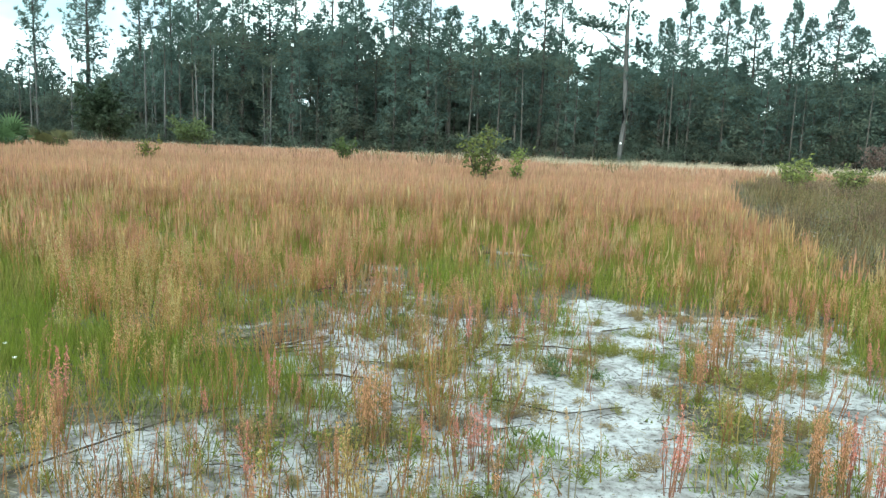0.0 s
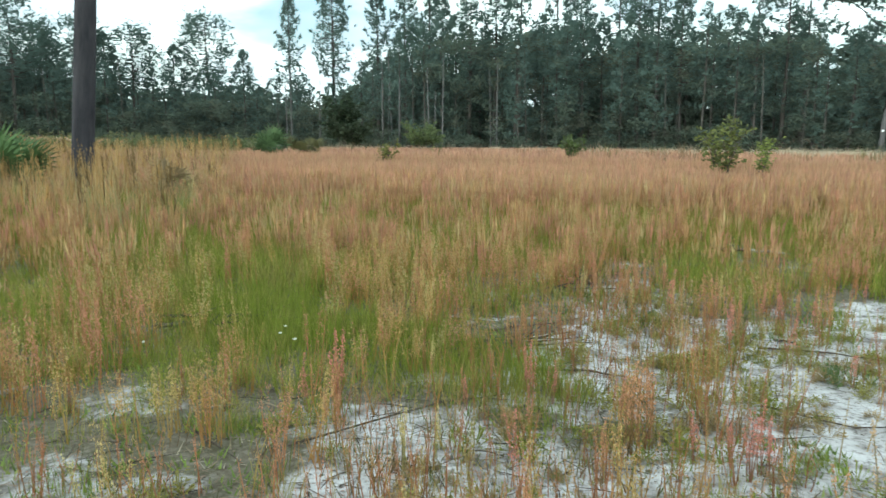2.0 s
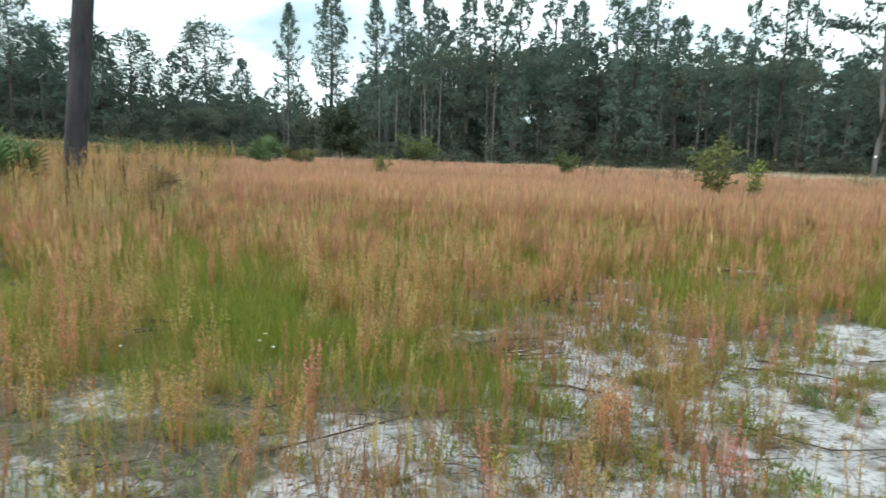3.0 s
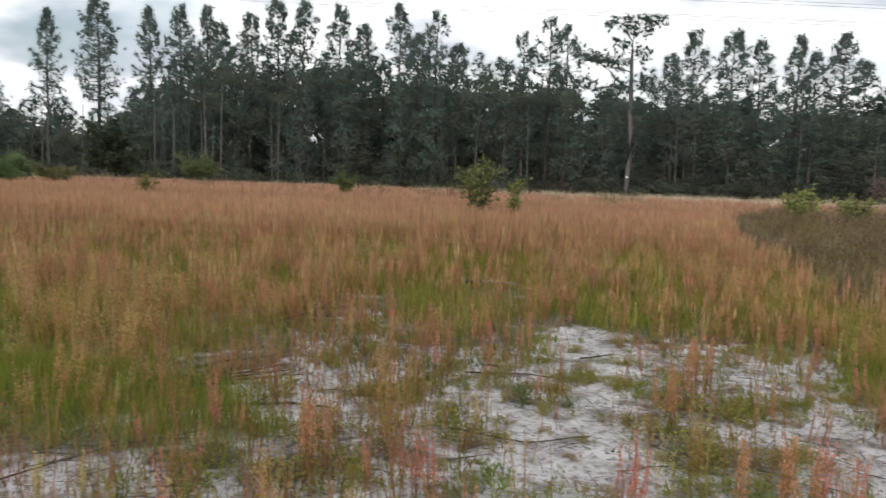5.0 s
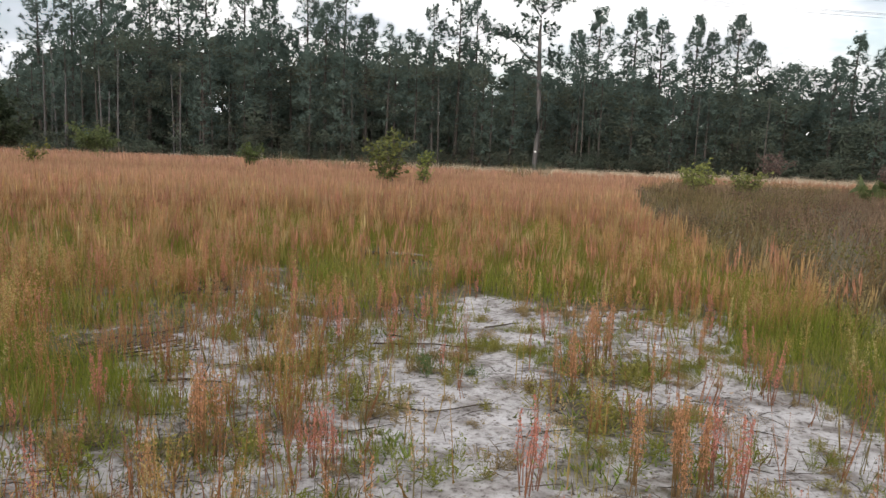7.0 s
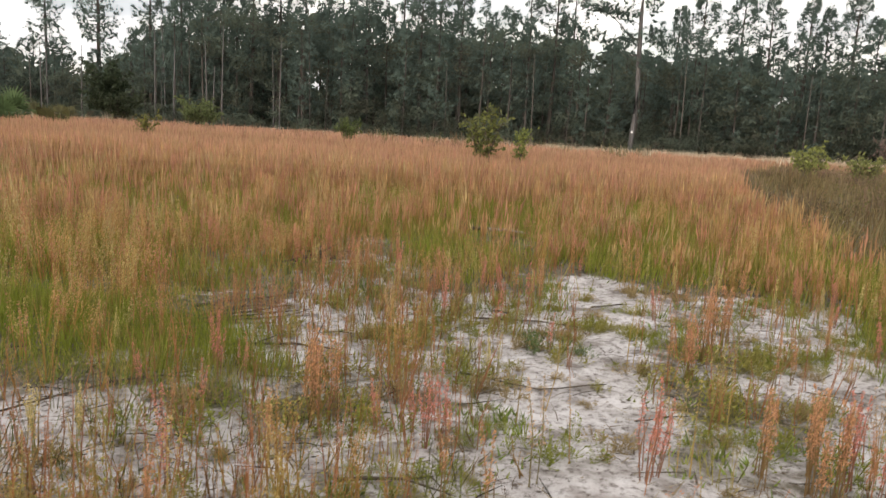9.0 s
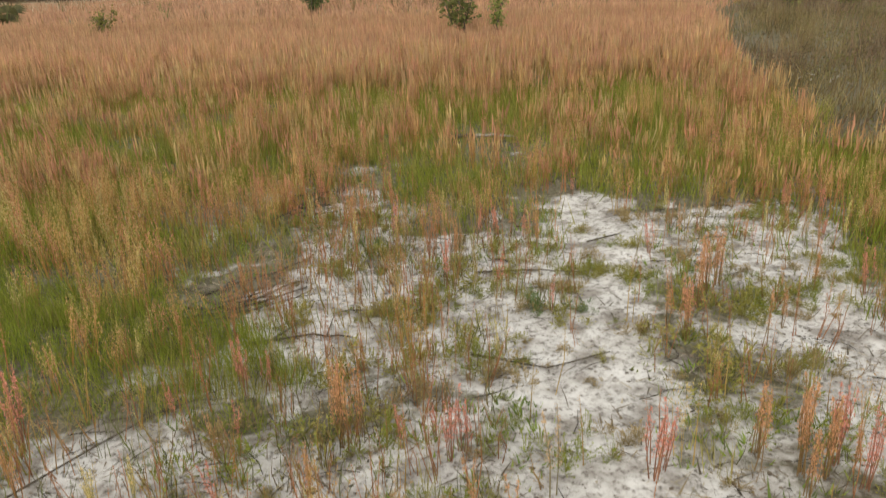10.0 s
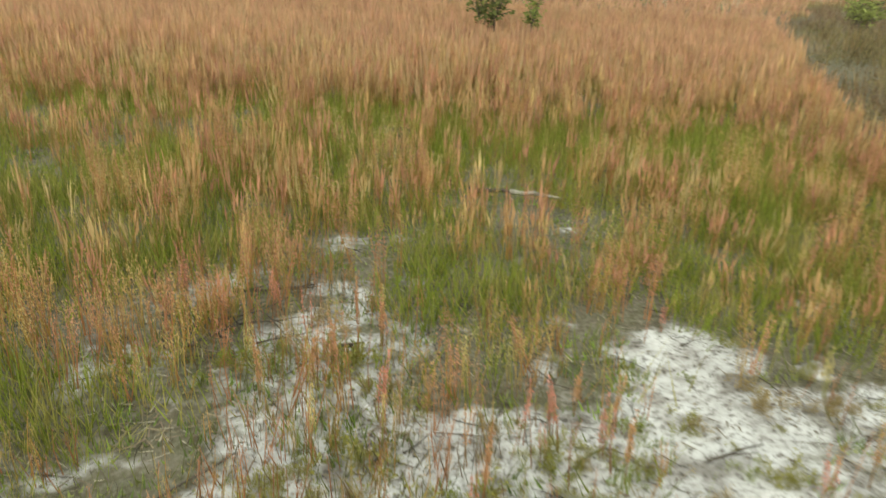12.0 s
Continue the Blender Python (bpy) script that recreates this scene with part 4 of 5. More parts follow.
joined("tall_weeds", [sow(weeds, x[pick], y[pick], terrain(x[pick], y[pick]), (rng.uniform(0.5, 0.8, len(x)) * tallness)[pick], 0.15, None, rng.uniform(0.3, 0.5, int(pick.sum()))),
                      sow(heads, x[~pick], y[~pick], terrain(x[~pick], y[~pick]), (rng.uniform(0.55, 0.9, len(x)) * tallness)[~pick], 0.12, np.array((0.80, 0.66, 0.46)) * np.where(rng.random((int((~pick).sum()), 1)) < 0.22, 0.3, rng.uniform(0.6, 1.1, (int((~pick).sum()), 1))), rng.uniform(0.45, 0.7, int((~pick).sum())))], M_PLANT,
       "tall straw-coloured weeds with seed heads round the pole", "weeds")
low_green = [leafball(290 + i, 90, ((0.12, 0.145, 0.065), (0.16, 0.17, 0.09))[i % 2], 0.14) for i in range(3)]
n = 420
x, y = rng.uniform(-36, -12, n), rng.uniform(16, 42, n)
keep = (x < -0.66 * y) & (x > -1.3 * y) & (y > 21) & (np.hypot(x + 12.5, y - 18.6) > 3)
x, y = x[keep], y[keep]
joined("green_bushes", [sow(low_green, x, y, terrain(x, y) - 0.05, rng.uniform(0.5, 1.2, len(x)), 0.1, None, rng.uniform(0.7, 1.3, len(x)), soft=True)], M_THICKET,
       "low green bushes and briars beyond the field", "bushes")


# ---- shrubs ----
def shrub(name, m, height, width, stems, leaves, leaf, dye, seed, label, lean=0.0):
    """Several thin woody stems that fork into twigs with separate leaves."""
    random.seed(seed)
    t = thing(name, m, label, "shrub")
    crown = Shape()
    per = leaves // (stems * 6)
    for k in range(stems):
        wood = Shape()
        a = random.uniform(0, 2 * math.pi)
        top = Vector((math.cos(a) * width * random.uniform(0.1, 0.42) + lean, math.sin(a) * width * random.uniform(0.1, 0.42), height * random.uniform(0.7, 0.98)))
        base = Vector((random.gauss(0, 0.04), random.gauss(0, 0.04), -0.05))
        mid = base.lerp(top, 0.5) + Vector((random.gauss(0, 0.05), random.gauss(0, 0.05), 0))
        wood.tube([base, mid, top], [0.012, 0.009, 0.004], (0.1, 0.08, 0.06), 5)
        for j in range(6):
            f = 0.4 + 0.6 * (j + random.random()) / 6
            start = base.lerp(mid, f * 2) if f < 0.5 else mid.lerp(top, f * 2 - 1)
            b = random.uniform(0, 2 * math.pi)
            end = start + Vector((math.cos(b), math.sin(b), random.uniform(0.1, 0.9))) * width * random.uniform(0.12, 0.28)
            wood.tube([start, end], [0.005, 0.002], (0.1, 0.08, 0.06), 3)
            for _ in range(per):
                at = start.lerp(end, random.uniform(0.2, 1.1)) + Vector((random.gauss(0, 0.035), random.gauss(0, 0.035), random.gauss(0, 0.035)))
                e = Vector((random.gauss(0, 1), random.gauss(0, 1), random.gauss(0.2, 0.7))).normalized()
                w = e.cross(Vector((random.gauss(0, 1), random.gauss(0, 1), 1))).normalized() * leaf * 0.26
                g = random.uniform(0.65, 1.4)
                c = tuple(v * g for v in dye)
                at2 = at + e * leaf * 0.5
                crown.tri([at, at2 + w + Vector((0, 0, leaf * 0.08)), at + e * leaf, at2 - w + Vector((0, 0, leaf * 0.08))], c)
        part("stem", wood.mesh("stem", M_TWIG), t)
    part("foliage", crown.mesh("foliage", M_LEAF), t)
    return t


def at(x, y, turn=0.0):
    return pose(x, y, float(terrain(x, y)), 0, 0, turn)


shrub("shrub", at(-0.08, 13.3), 1.18, 0.9, 9, 720, 0.085, (0.145, 0.16, 0.055), 301, "leafy dark green shrub standing among orange sorrel")
shrub("shrub", at(0.47, 13.4), 0.9, 0.5, 3, 330, 0.065, (0.2, 0.235, 0.07), 302, "small light green sapling beside the larger shrub")
shrub("shrub", at(-7.25, 15.5), 0.66, 0.5, 6, 380, 0.07, (0.17, 0.17, 0.05), 303, "small sparse yellowish green shrub in the sorrel")
shrub("shrub", at(-4.1, 19.8), 0.78, 0.9, 6, 520, 0.09, (0.10, 0.13, 0.045), 304, "low dark green shrub at the field's far side")
shrub("shrub", at(6.7, 17.5), 0.72, 1.3, 9, 620, 0.1, (0.22, 0.24, 0.08), 305, "yellow-green leafy shrub rising out of the heath")
shrub("shrub", at(7.7, 17.1), 0.66, 1.1, 8, 480, 0.1, (0.20, 0.215, 0.08), 306, "yellow-green leafy shrub rising out of the heath")
shrub("shrub", at(-27.6, 49.4), 3.9, 3.9, 16, 3400, 0.3, (0.05, 0.068, 0.04), 307, "rounded dark evergreen bush before the wood")
shrub("shrub", at(-26.6, 49.0), 1.9, 4.4, 16, 2400, 0.26, (0.06, 0.075, 0.045), 310, "low dark evergreen bush leaning on a taller one")
shrub("shrub", at(-19.2, 46.0), 1.6, 3.4, 14, 1600, 0.2, (0.13, 0.16, 0.07), 311, "low green bush at the foot of the wood")

shrub("shrub", at(19.4, 41.2), 1.7, 2.3, 14, 1100, 0.13, (0.165, 0.12, 0.11), 308, "bare pinkish-brown twiggy bush in dry grass before the wood")
shrub("shrub", at(24.6, 39.0), 1.3, 1.5, 10, 600, 0.13, (0.165, 0.125, 0.115), 309, "small pinkish-brown twiggy bush in dry grass")


# ---- palmettos ----
def frond_mesh(seed, length, ribs=15, dye=(0.13, 0.19, 0.085)):
    """A fan palm leaf: a stalk, then stiff narrow blades spread like a hand fan."""
    random.seed(seed)
    s = Shape()
    stalk = length * 0.55
    s.tube([(0, 0, 0), (0, stalk * 0.5, stalk * 0.06), (0, stalk, 0)], [0.012, 0.009, 0.006], (0.14, 0.17, 0.06), 4)
    for i in range(ribs):
        a = radians(-105 + 210 * i / (ribs - 1))
        n = length * 0.5 * random.uniform(0.85, 1.1)
        d = Vector((math.sin(a), math.cos(a), 0.12 * math.cos(a * 1.5)))
        p = Vector((0, stalk, 0))
        k = random.uniform(0.75, 1.25)
        root = len(s.v)
        s.blade(p, p + d * n + Vector((0, 0, -0.08 * n)), 0.055 * (0.4 + length), tuple(c * k for c in dye), side=(0, 0, 1), bend=(0, 0, 0.03))
        s.t.append((8, root, root + 1))
    return s.mesh("frond", M_PALM)


def palmetto(x, y, fronds, length, width, seed, label, dye=(0.13, 0.19, 0.085)):
    t = thing("palmetto", at(x, y), label, "palmetto")
    fans = [frond_mesh(seed + i, length * random.uniform(0.8, 1.1), 15, dye) for i in range(3)]
    random.seed(seed)
    for i in range(fronds):
        f = part("frond", fans[i % 3], t)
        f.matrix_basis = pose(random.uniform(-width, width) * 0.5, random.uniform(-width, width) * 0.4, random.uniform(0.0, 0.25), random.uniform(25, 85), random.uniform(-20, 20), random.uniform(0, 360))
    return t


random.seed(39)
palmetto(-11.4, 9.1, 24, 1.15, 0.8, 401, "dark green saw palmetto clump in tall weeds beside the field", (0.075, 0.12, 0.045))
palmetto(-13.4, 9.6, 28, 1.2, 1.5, 411, "large dark green saw palmetto clump beside the field", (0.085, 0.13, 0.055))
palmetto(-12.5, 18.6, 12, 0.95, 0.5, 421, "green saw palmetto with spread fans in tall weeds", (0.075, 0.115, 0.05))
palmetto(-11.7, 18.9, 13, 0.6, 0.9, 431, "low half-dry dark saw palmetto beside a larger one", (0.085, 0.08, 0.035))
palmetto(10.9, 17.6, 14, 0.5, 0.7, 441, "small dark saw palmetto in the heath", (0.10, 0.125, 0.05))
palmetto(-7.3, 8.7, 9, 0.5, 0.5, 451, "small withered brown palmetto among tall weeds", (0.22, 0.16, 0.09))


# ---- on the sand: plants, clumps, sticks ----
def sorrel_parts(seed, shoots, tone):
    random.seed(seed)
    made = []
    for k in range(shoots):
        stem, spike = Shape(), Shape()
        a, lean_out, h = random.uniform(0, 2 * math.pi), random.uniform(0.02, 0.12), random.uniform(0.65, 1.0)
        base = Vector((random.gauss(0, 0.03), random.gauss(0, 0.03), -0.03))
        top = base + Vector((math.cos(a) * lean_out, math.sin(a) * lean_out, h))
        mid = base.lerp(top, 0.5) + Vector((random.gauss(0, 0.02), random.gauss(0, 0.02), 0))
        stem.tube([base, mid, top], [0.007, 0.0055, 0.002], (tone[0] * 0.5, tone[1] * 0.6, tone[2] * 0.5), 5)
        for _ in range(80):
            f = random.uniform(0.4, 1.0)
            p = (base.lerp(mid, f * 2) if f < 0.5 else mid.lerp(top, f * 2 - 1)) + Vector((random.gauss(0, 1), random.gauss(0, 1), 0)) * 0.026 * (1.3 - f)
            d = Vector((random.gauss(0, 1), random.gauss(0, 1), random.choice((-1, 1)) * random.uniform(1.0, 2.6))).normalized() * random.uniform(0.012, 0.02)
            e = d.cross(Vector((random.gauss(0, 1), random.gauss(0, 1), random.gauss(0, 1)))).normalized() * random.uniform(0.004, 0.007)
            v = random.uniform(0.75, 1.25)
            spike.tri([p - d, p + e, p + d, p - e], (tone[0] * v, tone[1] * v, tone[2] * v))
        made.append((stem.mesh("stem", M_PLANT), spike.mesh("seed_spike", M_PLANT)))
    return made


KINDS = {
    "red": ((0.60, 0.25, 0.20), "red seeding sorrel plant growing on white sand"),
    "orange": ((0.54, 0.29, 0.165), "orange seeding sorrel plant growing on white sand"),
    "straw": ((0.60, 0.48, 0.22), "straw-yellow seeding sorrel plant growing on white sand"),
    "brown": ((0.46, 0.32, 0.2), "thin brown dried stalks standing on white sand"),
}
STOCK = {k: [sorrel_parts(500 + 10 * i + j, 2 + 2 * j, v[0]) for j in range(3)] for i, (k, v) in enumerate(KINDS.items())}


def sorrel_plant(kind, x, y, h, bushy):
    t = thing("sorrel_plant", at(x, y, random.uniform(0, 360)) @ Matrix.Diagonal((h * 1.0, h * 1.0, h, 1)), KINDS[kind][1], "wild sorrel", "sorrel plants on the sand")
    for stem, spike in STOCK[kind][bushy]:
        st = part("stem", stem, t)
        part("seed_spike", spike, st)
    return t


random.seed(17)
for kind, x, y, h, bushy in (
        ("red", -1.17, 2.56, 0.32, 2), ("red", -1.24, 2.5, 0.24, 1), ("red", -0.51, 2.91, 0.26, 2), ("red", -0.45, 2.95, 0.2, 1),
        ("orange", -0.1, 2.62, 0.36, 2), ("orange", -0.06, 2.68, 0.3, 2), ("orange", -0.13, 2.7, 0.28, 2), ("red", 0.09, 2.61, 0.2, 1),
        ("red", 0.2, 2.66, 0.18, 1), ("brown", 0.57, 2.37, 0.34, 0), ("orange", 1.43, 3.84, 0.32, 2), ("orange", 1.35, 3.75, 0.34, 2),
        ("orange", 1.28, 3.6, 0.3, 2), ("red", 0.9, 2.5, 0.26, 1), ("straw", -0.73, 2.22, 0.22, 2), ("straw", -0.66, 2.3, 0.2, 1),
        ("orange", 1.31, 2.51, 0.34, 2), ("orange", 1.22, 2.6, 0.3, 2), ("red", -0.72, 2.75, 0.18, 1), ("orange", -1.0, 2.3, 0.26, 1),
        ("orange", 1.38, 2.48, 0.32, 2), ("red", 1.43, 2.55, 0.3, 2), ("orange", 1.36, 2.62, 0.3, 2), ("red", 1.46, 2.42, 0.28, 2), ("orange", 1.3, 2.4, 0.26, 2),
        ("red", 0.86, 2.46, 0.34, 1), ("orange", 1.16, 3.32, 0.3, 2), ("red", 1.2, 3.4, 0.28, 1), ("orange", 1.12, 3.42, 0.26, 1), ("red", 0.25, 2.55, 0.24, 2), ("red", 0.31, 2.6, 0.2, 1)):
    sorrel_plant(kind, x, y, h, bushy)
for i in range(150):
    x, y = random.uniform(-1.3, 2.3), random.uniform(1.7, 5.2) if i < 90 else random.uniform(4.2, 5.5)
    if sandiness(x, y) < 0.3 or away(x, y, BARE) < 0.2:
        continue
    sorrel_plant(random.choice(("red", "red", "orange", "orange", "orange", "straw", "brown")), x, y, random.uniform(0.16, 0.3), random.choice((0, 0, 1, 1)))



def cushion(seed, leaves, dye):
    """A low ragged cushion of tiny leaves on hair-thin stalks from one root."""
    random.seed(seed)
    c = Shape()
    c.v.append((0, 0, 0.0)), c.c.append(dye)
    lobes = [(random.gauss(0, 0.45), random.gauss(0, 0.45), random.uniform(0.2, 0.42)) for _ in range(9)]
    for lx, ly, lr in lobes:
        c.v.append((lx, ly, 0.02)), c.c.append(dye)
        c.v.append((lx + 0.01, ly, 0.02)), c.c.append(dye)
        c.t.append((0, len(c.v) - 2, len(c.v) - 1))
    for _ in range(leaves):
        hub = random.randrange(9)
        lx, ly, lr = lobes[hub]
        a, r = random.uniform(0, 2 * math.pi), lr * random.random() ** 0.6
        root = len(c.v)
        z = random.uniform(0.05, 1.0) * (1 - 0.6 * (r / lr) ** 2)
        o = Vector((lx + math.cos(a) * r, ly + math.sin(a) * r, z))
        d = Vector((random.gauss(0, 1), random.gauss(0, 1), random.gauss(0.5, 1.0))).normalized() * random.uniform(0.05, 0.14)
        k = random.uniform(0.65, 1.35)
        c.blade(o, o + d, 0.055, tuple(v * k for v in dye))
        c.v.append(tuple(o + Vector((0.004, 0, 0)))), c.c.append(dye)
        c.t.append((1 + 2 * hub, root, root + 3))
    return c


CLUMPS = [cushion(600 + i, 260, c).mesh("seedling_clump", M_PLANT) for i, c in enumerate(((0.20, 0.225, 0.045), (0.27, 0.25, 0.07), (0.31, 0.235, 0.12), (0.13, 0.18, 0.07)))]
WORDS = ("low green clump of seedlings on white sand", "low olive clump of seedlings on white sand", "low faded brownish clump of dry grass on white sand", "low dark green clump of leaves on white sand")
spots = [(3, 0.60, 3.62, 0.12), (3, 0.80, 3.62, 0.08), (1, 0.70, 3.55, 0.14), (2, 0.98, 3.38, 0.1), (0, 0.62, 2.55, 0.13), (2, 0.45, 3.05, 0.14), (2, 0.8, 2.65, 0.12),
         (1, -0.1, 2.7, 0.22), (0, 0.3, 2.35, 0.14), (1, 1.25, 3.0, 0.25), (1, 1.15, 3.3, 0.22), (1, 1.35, 3.6, 0.24), (0, 1.45, 2.7, 0.2), (1, 0.1, 3.6, 0.2), (1, 0.2, 4.0, 0.25), (1, 0.3, 3.3, 0.18),
         (0, -0.45, 2.5, 0.2), (1, -0.2, 3.1, 0.2)]
for _ in range(130):
    x, y = random.uniform(-1.3, 2.4), random.uniform(1.6, 5.1)
    if sandiness(x, y) > 0.3 and away(x, y, BARE) > 0.16:
        spots.append((random.choice((0, 1, 1, 2)), x, y, random.uniform(0.04, 0.14) * (1.3 if x < 0.2 else 0.9)))
for _ in range(110):
    x, y = random.uniform(0.2, 2.3), random.uniform(3.6, 5.4)
    if sandiness(x, y) > 0.3:
        spots.append((random.choice((0, 1, 1, 2)), x, y, random.uniform(0.05, 0.1)))
for _ in range(240):
    x, y = random.uniform(-0.7, 2.3), random.uniform(1.9, 5.0)
    if sandiness(x, y) > 0.45 and random.random() < (0.45 if away(x, y, BARE) < 0.2 else 0.9):
        spots.append((random.choice((0, 1, 2, 2)), x, y, random.uniform(0.025, 0.06)))
for k, x, y, r in spots:
    ob = new("seedling_clump", CLUMPS[k])
    ob.matrix_basis = at(x, y, random.uniform(0, 360)) @ Matrix.Diagonal((r, r, min(0.1, r * random.uniform(0.45, 0.85)), 1))
    tagged(ob, WORDS[k], "plant clump", "clumps on the sand")


def stick(points, radius, label, forks=0, mat=M_TWIG, name="twig"):
    s = Shape()
    pts = [Vector((px, py, float(terrain(px, py)) + pz)) for px, py, pz in points]
    fine = []
    for a, b in zip(pts, pts[1:]):
        fine += [a.lerp(b, f) + Vector((random.gauss(0, 1), random.gauss(0, 1), 0)) * radius * 0.8 for f in (0, 0.33, 0.66)]
    fine.append(pts[-1])
    n = len(fine)
    s.tube(fine, [radius * (1 - 0.6 * i / (n - 1)) for i in range(n)], (0.1, 0.1, 0.1), 6)
    s.t.append((0, 2, 1)), s.t.append((0, 3, 2)), s.t.append((0, 4, 3)), s.t.append((0, 5, 4))
    for _ in range(forks):
        i = random.randrange(1, n - 1)
        d = (fine[min(i + 1, n - 1)] - fine[i - 1]).normalized()
        e = (d + Vector((random.gauss(0, 0.7), random.gauss(0, 0.7), random.uniform(0.0, 0.4)))).normalized()
        ln = random.uniform(0.08, 0.2)
        s.tube([fine[i], fine[i] + e * ln * 0.5, fine[i] + e * ln], [radius * 0.6, radius * 0.4, radius * 0.2], (0.1, 0.1, 0.1), 5)
    ob = new(name, s.mesh(name, mat))
    return tagged(ob, label, name.replace("_", " "))


random.seed(23)
DARK = "dark dead twig lying on sandy ground"
for bend, r in ((0.0, 0.007), (0.05, 0.005), (-0.06, 0.006), (0.11, 0.004), (-0.12, 0.005)):
    stick([(-1.02 + bend, 3.62 + 2 * bend, 0.01), (-0.88, 3.58 + bend, 0.02), (-0.7, 3.68 + bend, 0.03), (-0.56 - bend, 3.88 + bend, 0.02)], r, DARK, 3)
stick([(-1.0, 3.75, 0.01), (-0.85, 3.85, 0.02), (-0.7, 3.98, 0.02), (-0.55, 4.2, 0.02)], 0.007, DARK, 3)
stick([(-0.95, 4.75, 0.01), (-0.8, 4.95, 0.03), (-0.62, 5.02, 0.02)], 0.006, DARK, 4)
stick([(-0.9, 5.0, 0.01), (-0.74, 5.05, 0.04), (-0.6, 4.9, 0.02)], 0.005, DARK, 4)
stick([(-0.85, 4.85, 0.02), (-0.7, 4.8, 0.03), (-0.5, 4.95, 0.02)], 0.005, DARK, 3)
stick([(-0.62, 3.3, 0.01), (-0.38, 3.38, 0.012), (-0.2, 3.37, 0.01)], 0.007, DARK, 2)
stick([(-0.95, 5.25, 0.02), (-0.72, 5.3, 0.03), (-0.6, 5.4, 0.02)], 0.008, DARK, 4)
stick([(-2.65, 3.22, 0.02), (-2.4, 3.5, 0.03), (-2.2, 3.88, 0.02)], 0.012, DARK, 4)
stick([(-2.75, 3.4, 0.03), (-2.3, 3.62, 0.04), (-1.95, 3.7, 0.03)], 0.01, DARK, 4)
stick([(-2.6, 3.35, 0.02), (-2.35, 3.42, 0.03)], 0.015, DARK, 3)
stick([(-3.0, 2.38, 0.02), (-2.72, 2.62, 0.02)], 0.014, "grey weathered stick lying in the grass")
stick([(-2.56, 2.08, 0.02), (-2.42, 2.3, 0.02)], 0.016, "grey weathered stick lying in the grass", 0, M_LOG)
stick([(-0.42, 4.87, 0.01), (-0.33, 4.88, 0.02), (-0.27, 4.82, 0.01)], 0.01, DARK, 1)
stick([(0.3, 4.02, 0.01), (0.62, 4.04, 0.015), (0.85, 4.02, 0.01)], 0.005, DARK, 2)
stick([(0.3, 3.2, 0.01), (0.6, 3.1, 0.012), (0.85, 3.22, 0.01)], 0.004, DARK, 2)
# the thin dark line along the sand's edge, built as a stick
stick([(-1.15, 2.22, 0.01), (-0.8, 2.75, 0.02), (-0.5, 3.05, 0.015)], 0.004, DARK, 2)
stick([(0.05, 2.3, 0.01), (0.3, 2.36, 0.012)], 0.006, DARK, 1)
stick([(0.9, 4.4, 0.01), (1.1, 4.5, 0.012)], 0.005, DARK, 1)
stick([(-1.5, 2.2, 0.01), (-1.2, 2.05, 0.012)], 0.004, DARK, 1)
stick([(0.26, 6.84, 0.05), (0.41, 6.83, 0.055), (0.58, 6.8, 0.04)], 0.018, "pale weathered piece of branch lying among grass", 1, M_LOG, "log")
stick([(0.02, 6.9, 0.04), (0.14, 6.88, 0.05), (0.25, 6.86, 0.05)], 0.024, "dark rotten end of a branch lying among grass", 1, M_TWIG, "log")

# crumbs of dead leaf and stalk strewn over the sand
n = 20000
x, y = rng.uniform(-2, 2.6, n), rng.uniform(1.3, 5.6, n)
keep = (sandiness(x, y) > 0.1) & (rng.random(n) < (0.25 + 0.75 * fade(0.35, 0.75, patchy(x, y, 0.28, 41))) * (0.3 + 0.7 * fade(0.1, 0.35, away(x, y, BARE))))
x, y = x[keep], y[keep]
crumb = []
for i in range(4):
    random.seed(700 + i)
    s = Shape()
    s.tube([(-0.5, 0, 0.05), (0.1, random.uniform(-0.1, 0.1), 0.1), (0.5, 0, 0.06)], [0.06, 0.08, 0.03], (0.10, 0.075, 0.055) if i < 3 else (0.28, 0.2, 0.12), 3)
    crumb.append(s)
for i in range(5):
    random.seed(720 + i)
    s = Shape()
    s.tri([(0.55 * math.cos(a) * random.uniform(0.5, 1.1), 0.4 * math.sin(a) * random.uniform(0.5, 1.1), 0.12 + random.uniform(-0.06, 0.12)) for a in (0.2, 1.2, 2.4, 3.5, 4.4, 5.4)], ((0.16, 0.13, 0.11), (0.24, 0.2, 0.16), (0.10, 0.085, 0.07))[i % 3])
    crumb.append(s)
joined("leaf_crumbs", [sow(crumb, x, y, terrain(x, y), rng.uniform(0.008, 0.02, len(x)), 0.1, None, rng.uniform(0.004, 0.03, len(x)) * rng.uniform(0.4, 1.0, len(x)))], M_PLANT,
       "dark crumbs of dead leaves and stalks on sand", "leaf litter")
# flat dead grass and a mat of tiny seedlings between the tufts
dead = []
for i in range(5):
    random.seed(740 + i)
    s = Shape()
    for _ in range(6):
        a, r = random.uniform(0, 2 * math.pi), random.uniform(0.2, 1.0)
        o = Vector((random.gauss(0, 0.5), random.gauss(0, 0.5), random.uniform(0.03, 0.12)))
        k = random.uniform(0.7, 1.2)
        s.blade(o, o + Vector((math.cos(a) * r, math.sin(a) * r, random.uniform(-0.03, 0.2))), 0.06, ((0.27, 0.22, 0.15), (0.17, 0.135, 0.10), (0.36, 0.32, 0.26), (0.11, 0.09, 0.07), (0.24, 0.18, 0.14))[i], side=(0, 0, 1))
    dead.append(s)
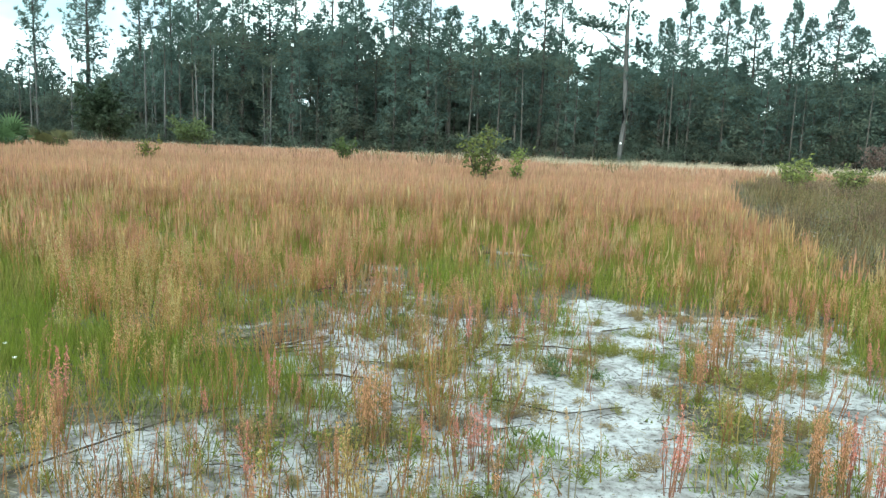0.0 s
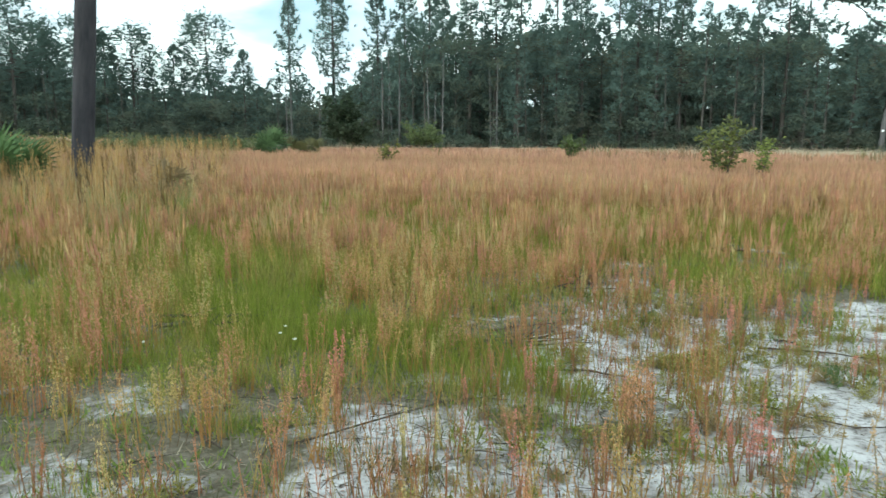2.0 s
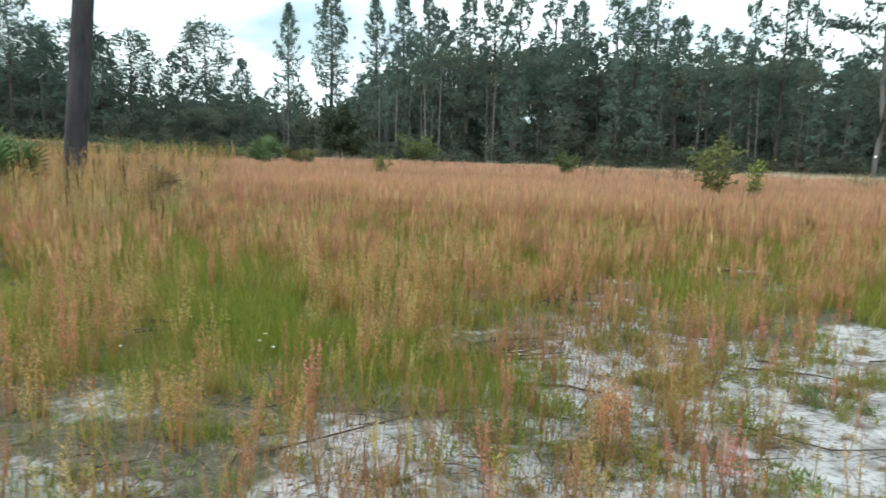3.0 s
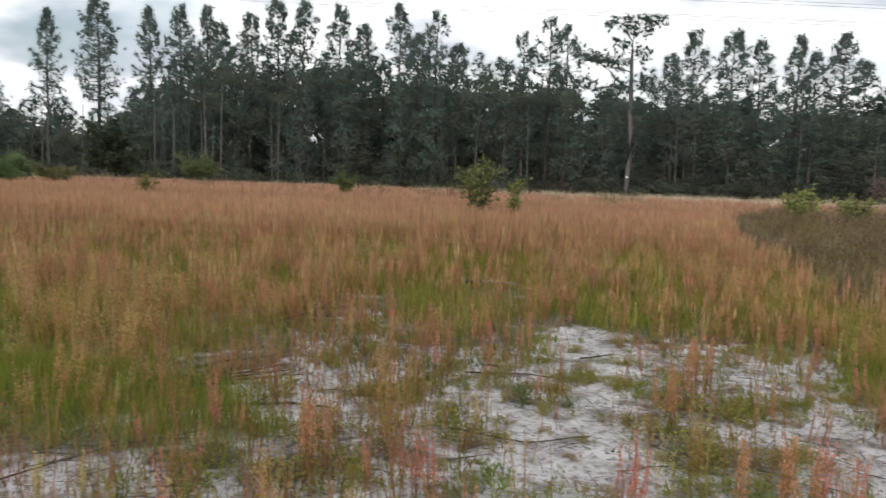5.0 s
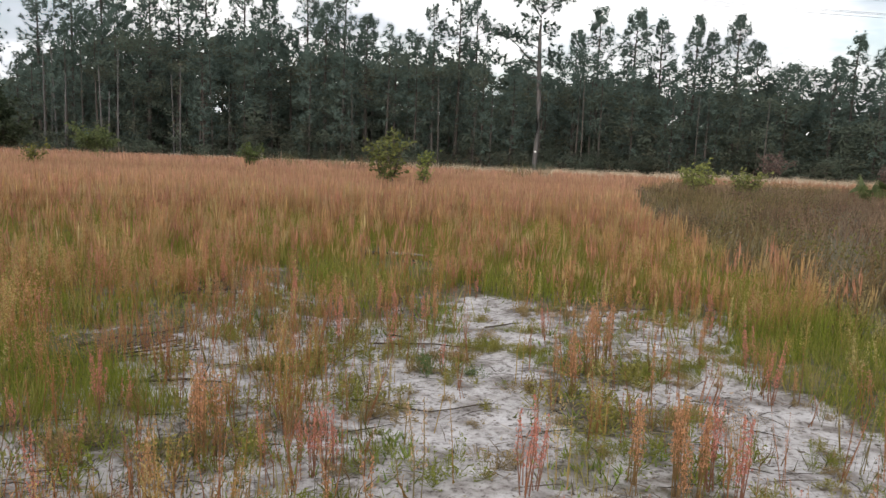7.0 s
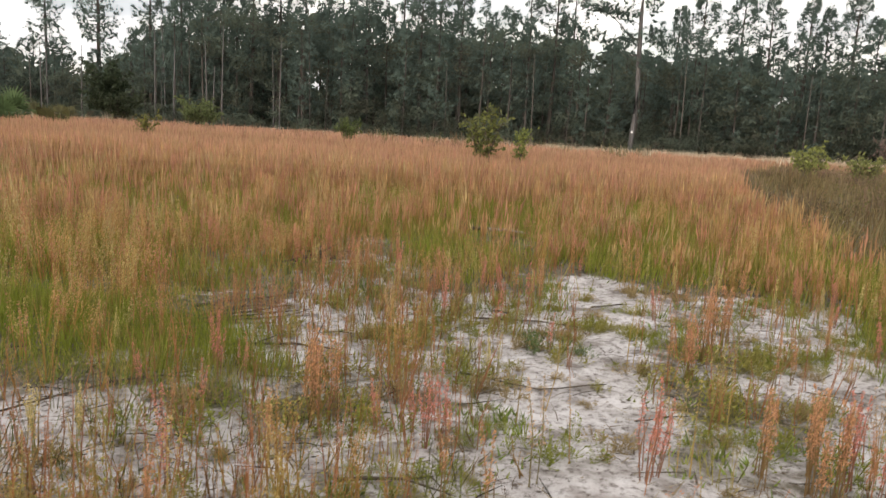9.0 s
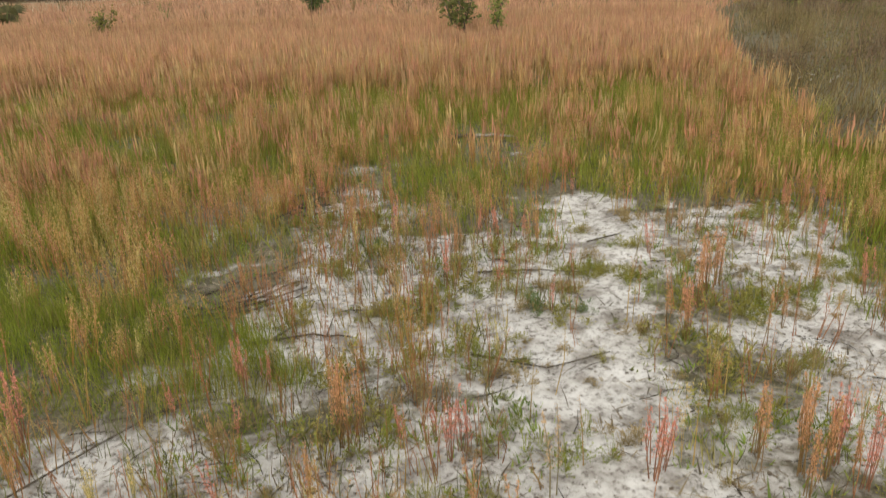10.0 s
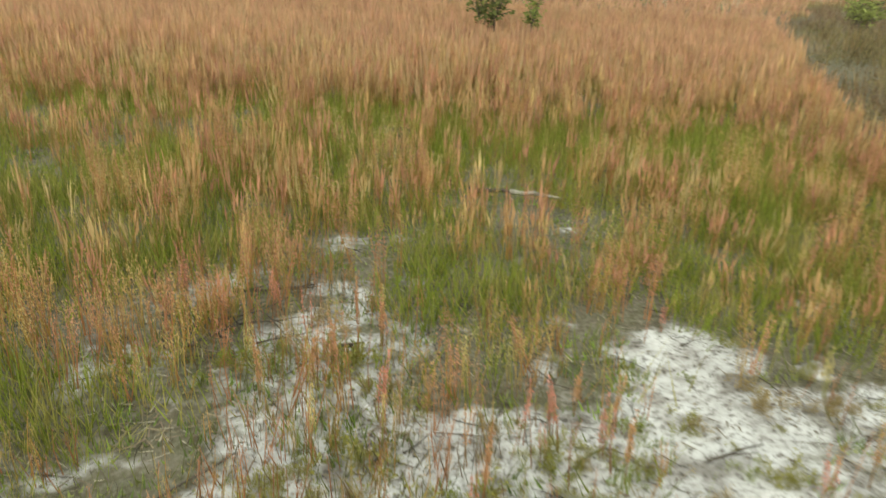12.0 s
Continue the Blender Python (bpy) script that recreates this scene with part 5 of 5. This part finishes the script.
x, y = spread(16000, 1.0, 8.5, lambda x, y: np.where(on_field(x, y), 0.25 + 0.75 * (1 - sandiness(x, y)), 0) * (0.25 + 0.75 * fade(0.35, 0.65, patchy(x, y, 0.4, 51))))
joined("dead_grass", [sow(dead, x, y, terrain(x, y), rng.uniform(0.06, 0.14, len(x)), 0.05, None, rng.uniform(0.06, 0.14, len(x)))], M_PLANT,
       "flattened grey and straw-coloured dead grass on the ground", "leaf litter")
# dead stalks lying criss-cross on sand and litter
stalks = []
for i in range(6):
    random.seed(780 + i)
    s = Shape()
    k = (0.05, 0.08, 0.12, 0.07, 0.16, 0.05)[i]
    bow = random.uniform(-0.12, 0.12)
    s.tube([(-0.5, 0, 0.02), (-0.1, bow, 0.05), (0.5, 0, 0.03)], [0.011, 0.014, 0.006], (k, k * 0.82, k * 0.68), 3)
    if i % 2:
        s.tube([(-0.1, bow, 0.05), (0.2, bow + 0.22, 0.1)], [0.009, 0.004], (k, k * 0.82, k * 0.68), 3)
    stalks.append(s)
x, y = spread(9500, 1.4, 7.2, lambda x, y: np.where(on_field(x, y), (0.25 + 0.75 * fade(0.4, 0.62, patchy(x, y, 0.42, 95))) * (0.12 + 0.88 * fade(0.08, 0.35, away(x, y, BARE))) * fade(1.6, 0.2, away(x, y, SAND + SAND[:1]) * ~inside(x, y, SAND)), 0))
joined("dead_stalks", [sow(stalks, x, y, terrain(x, y) + 0.004, rng.uniform(0.04, 0.17, len(x)), 0.05)], M_PLANT,
       "thin dark dead stalks strewn over sand and litter", "dead stalks")
# thin upright stems without seeds, standing over the sand
bare = []
for i in range(6):
    random.seed(800 + i)
    s = Shape()
    for _ in range(3 + i % 3):
        o = Vector((random.gauss(0, 0.25), random.gauss(0, 0.25), -0.02))
        k = random.uniform(0.7, 1.3)
        s.blade(o, o + Vector((random.gauss(0, 0.15), random.gauss(0, 0.15), random.uniform(0.6, 1.0))), 0.026, tuple(c * k for c in ((0.11, 0.1, 0.04), (0.17, 0.11, 0.06), (0.13, 0.14, 0.05))[i % 3]), bend=(random.gauss(0, 0.05), random.gauss(0, 0.05), 0))
    bare.append(s)
x, y = spread(9000, 1.4, 5.4, lambda x, y: np.where(inside(x, y, SAND), (0.15 + 0.85 * fade(0.7, 0.1, x)) * fade(0.06, 0.3, away(x, y, BARE)) * (0.25 + 0.75 * fade(0.35, 0.6, patchy(x, y, 0.35, 97))), 0))
joined("bare_stems", [sow(bare, x, y, terrain(x, y), rng.uniform(0.07, 0.19, len(x)), 0.1, None, rng.uniform(0.08, 0.16, len(x)))], M_PLANT,
       "thin dark olive stems without seeds on white sand", "stems")
mat = [tussock(760 + i, 9, 1.0, 1.2, 0.16, ((0.20, 0.27, 0.06), (0.26, 0.29, 0.09), (0.16, 0.22, 0.06))[i], False) for i in range(3)]
x, y = spread(15000, 1.0, 7.5, lambda x, y: np.where(on_field(x, y), fade(0.9, 0.35, sandiness(x, y)) * fade(0.4, 0.62, 0.5 * patchy(x, y, 0.5, 61) + 0.5 * patchy(x, y, 0.17, 62) + 0.06), 0))
joined("seedling_mat", [sow(mat, x, y, terrain(x, y), rng.uniform(0.025, 0.06, len(x)), 0.05, None, rng.uniform(0.03, 0.07, len(x)))], M_PLANT,
       "thin green mat of seedlings over sandy soil", "seedlings")
# small white flowers in the grass
for x, y in ((-1.84, 3.25), (-1.65, 3.04), (-1.78, 3.12), (-2.3, 2.8)):
    s = Shape()
    s.tube([(0, 0, -0.02), (0.005, 0, 0.1)], [0.0015, 0.001], (0.12, 0.16, 0.05), 3)
    for j in range(6):
        a = 2 * math.pi * j / 6
        s.tri([(0.005, 0, 0.1), (0.018 * math.cos(a - 0.4), 0.018 * math.sin(a - 0.4), 0.105), (0.022 * math.cos(a), 0.022 * math.sin(a), 0.108), (0.018 * math.cos(a + 0.4), 0.018 * math.sin(a + 0.4), 0.105)], (0.8, 0.8, 0.78))
    ob = new("white_flower", s.mesh("white_flower", M_PLANT))
    ob.matrix_basis = at(x, y) @ Matrix.Diagonal((0.45, 0.45, 1, 1))
    tagged(ob, "tiny white wildflower in green grass", "flower", "white flowers")

# pale chips of wood on the heath
random.seed(31)
for x, y in ((3.55, 8.57), (3.76, 8.31), (3.62, 8.45), (3.9, 8.5), (3.7, 8.7), (3.45, 8.9), (3.85, 8.15)):
    a, ln = random.uniform(0, math.pi), random.uniform(0.015, 0.035)
    stick([(x - math.cos(a) * ln, y - math.sin(a) * ln, 0.12), (x + math.cos(a) * ln, y + math.sin(a) * ln, 0.14)], 0.007, "pale bleached chip of wood lodged in heath twigs", 0, M_LOG, "wood_chip")
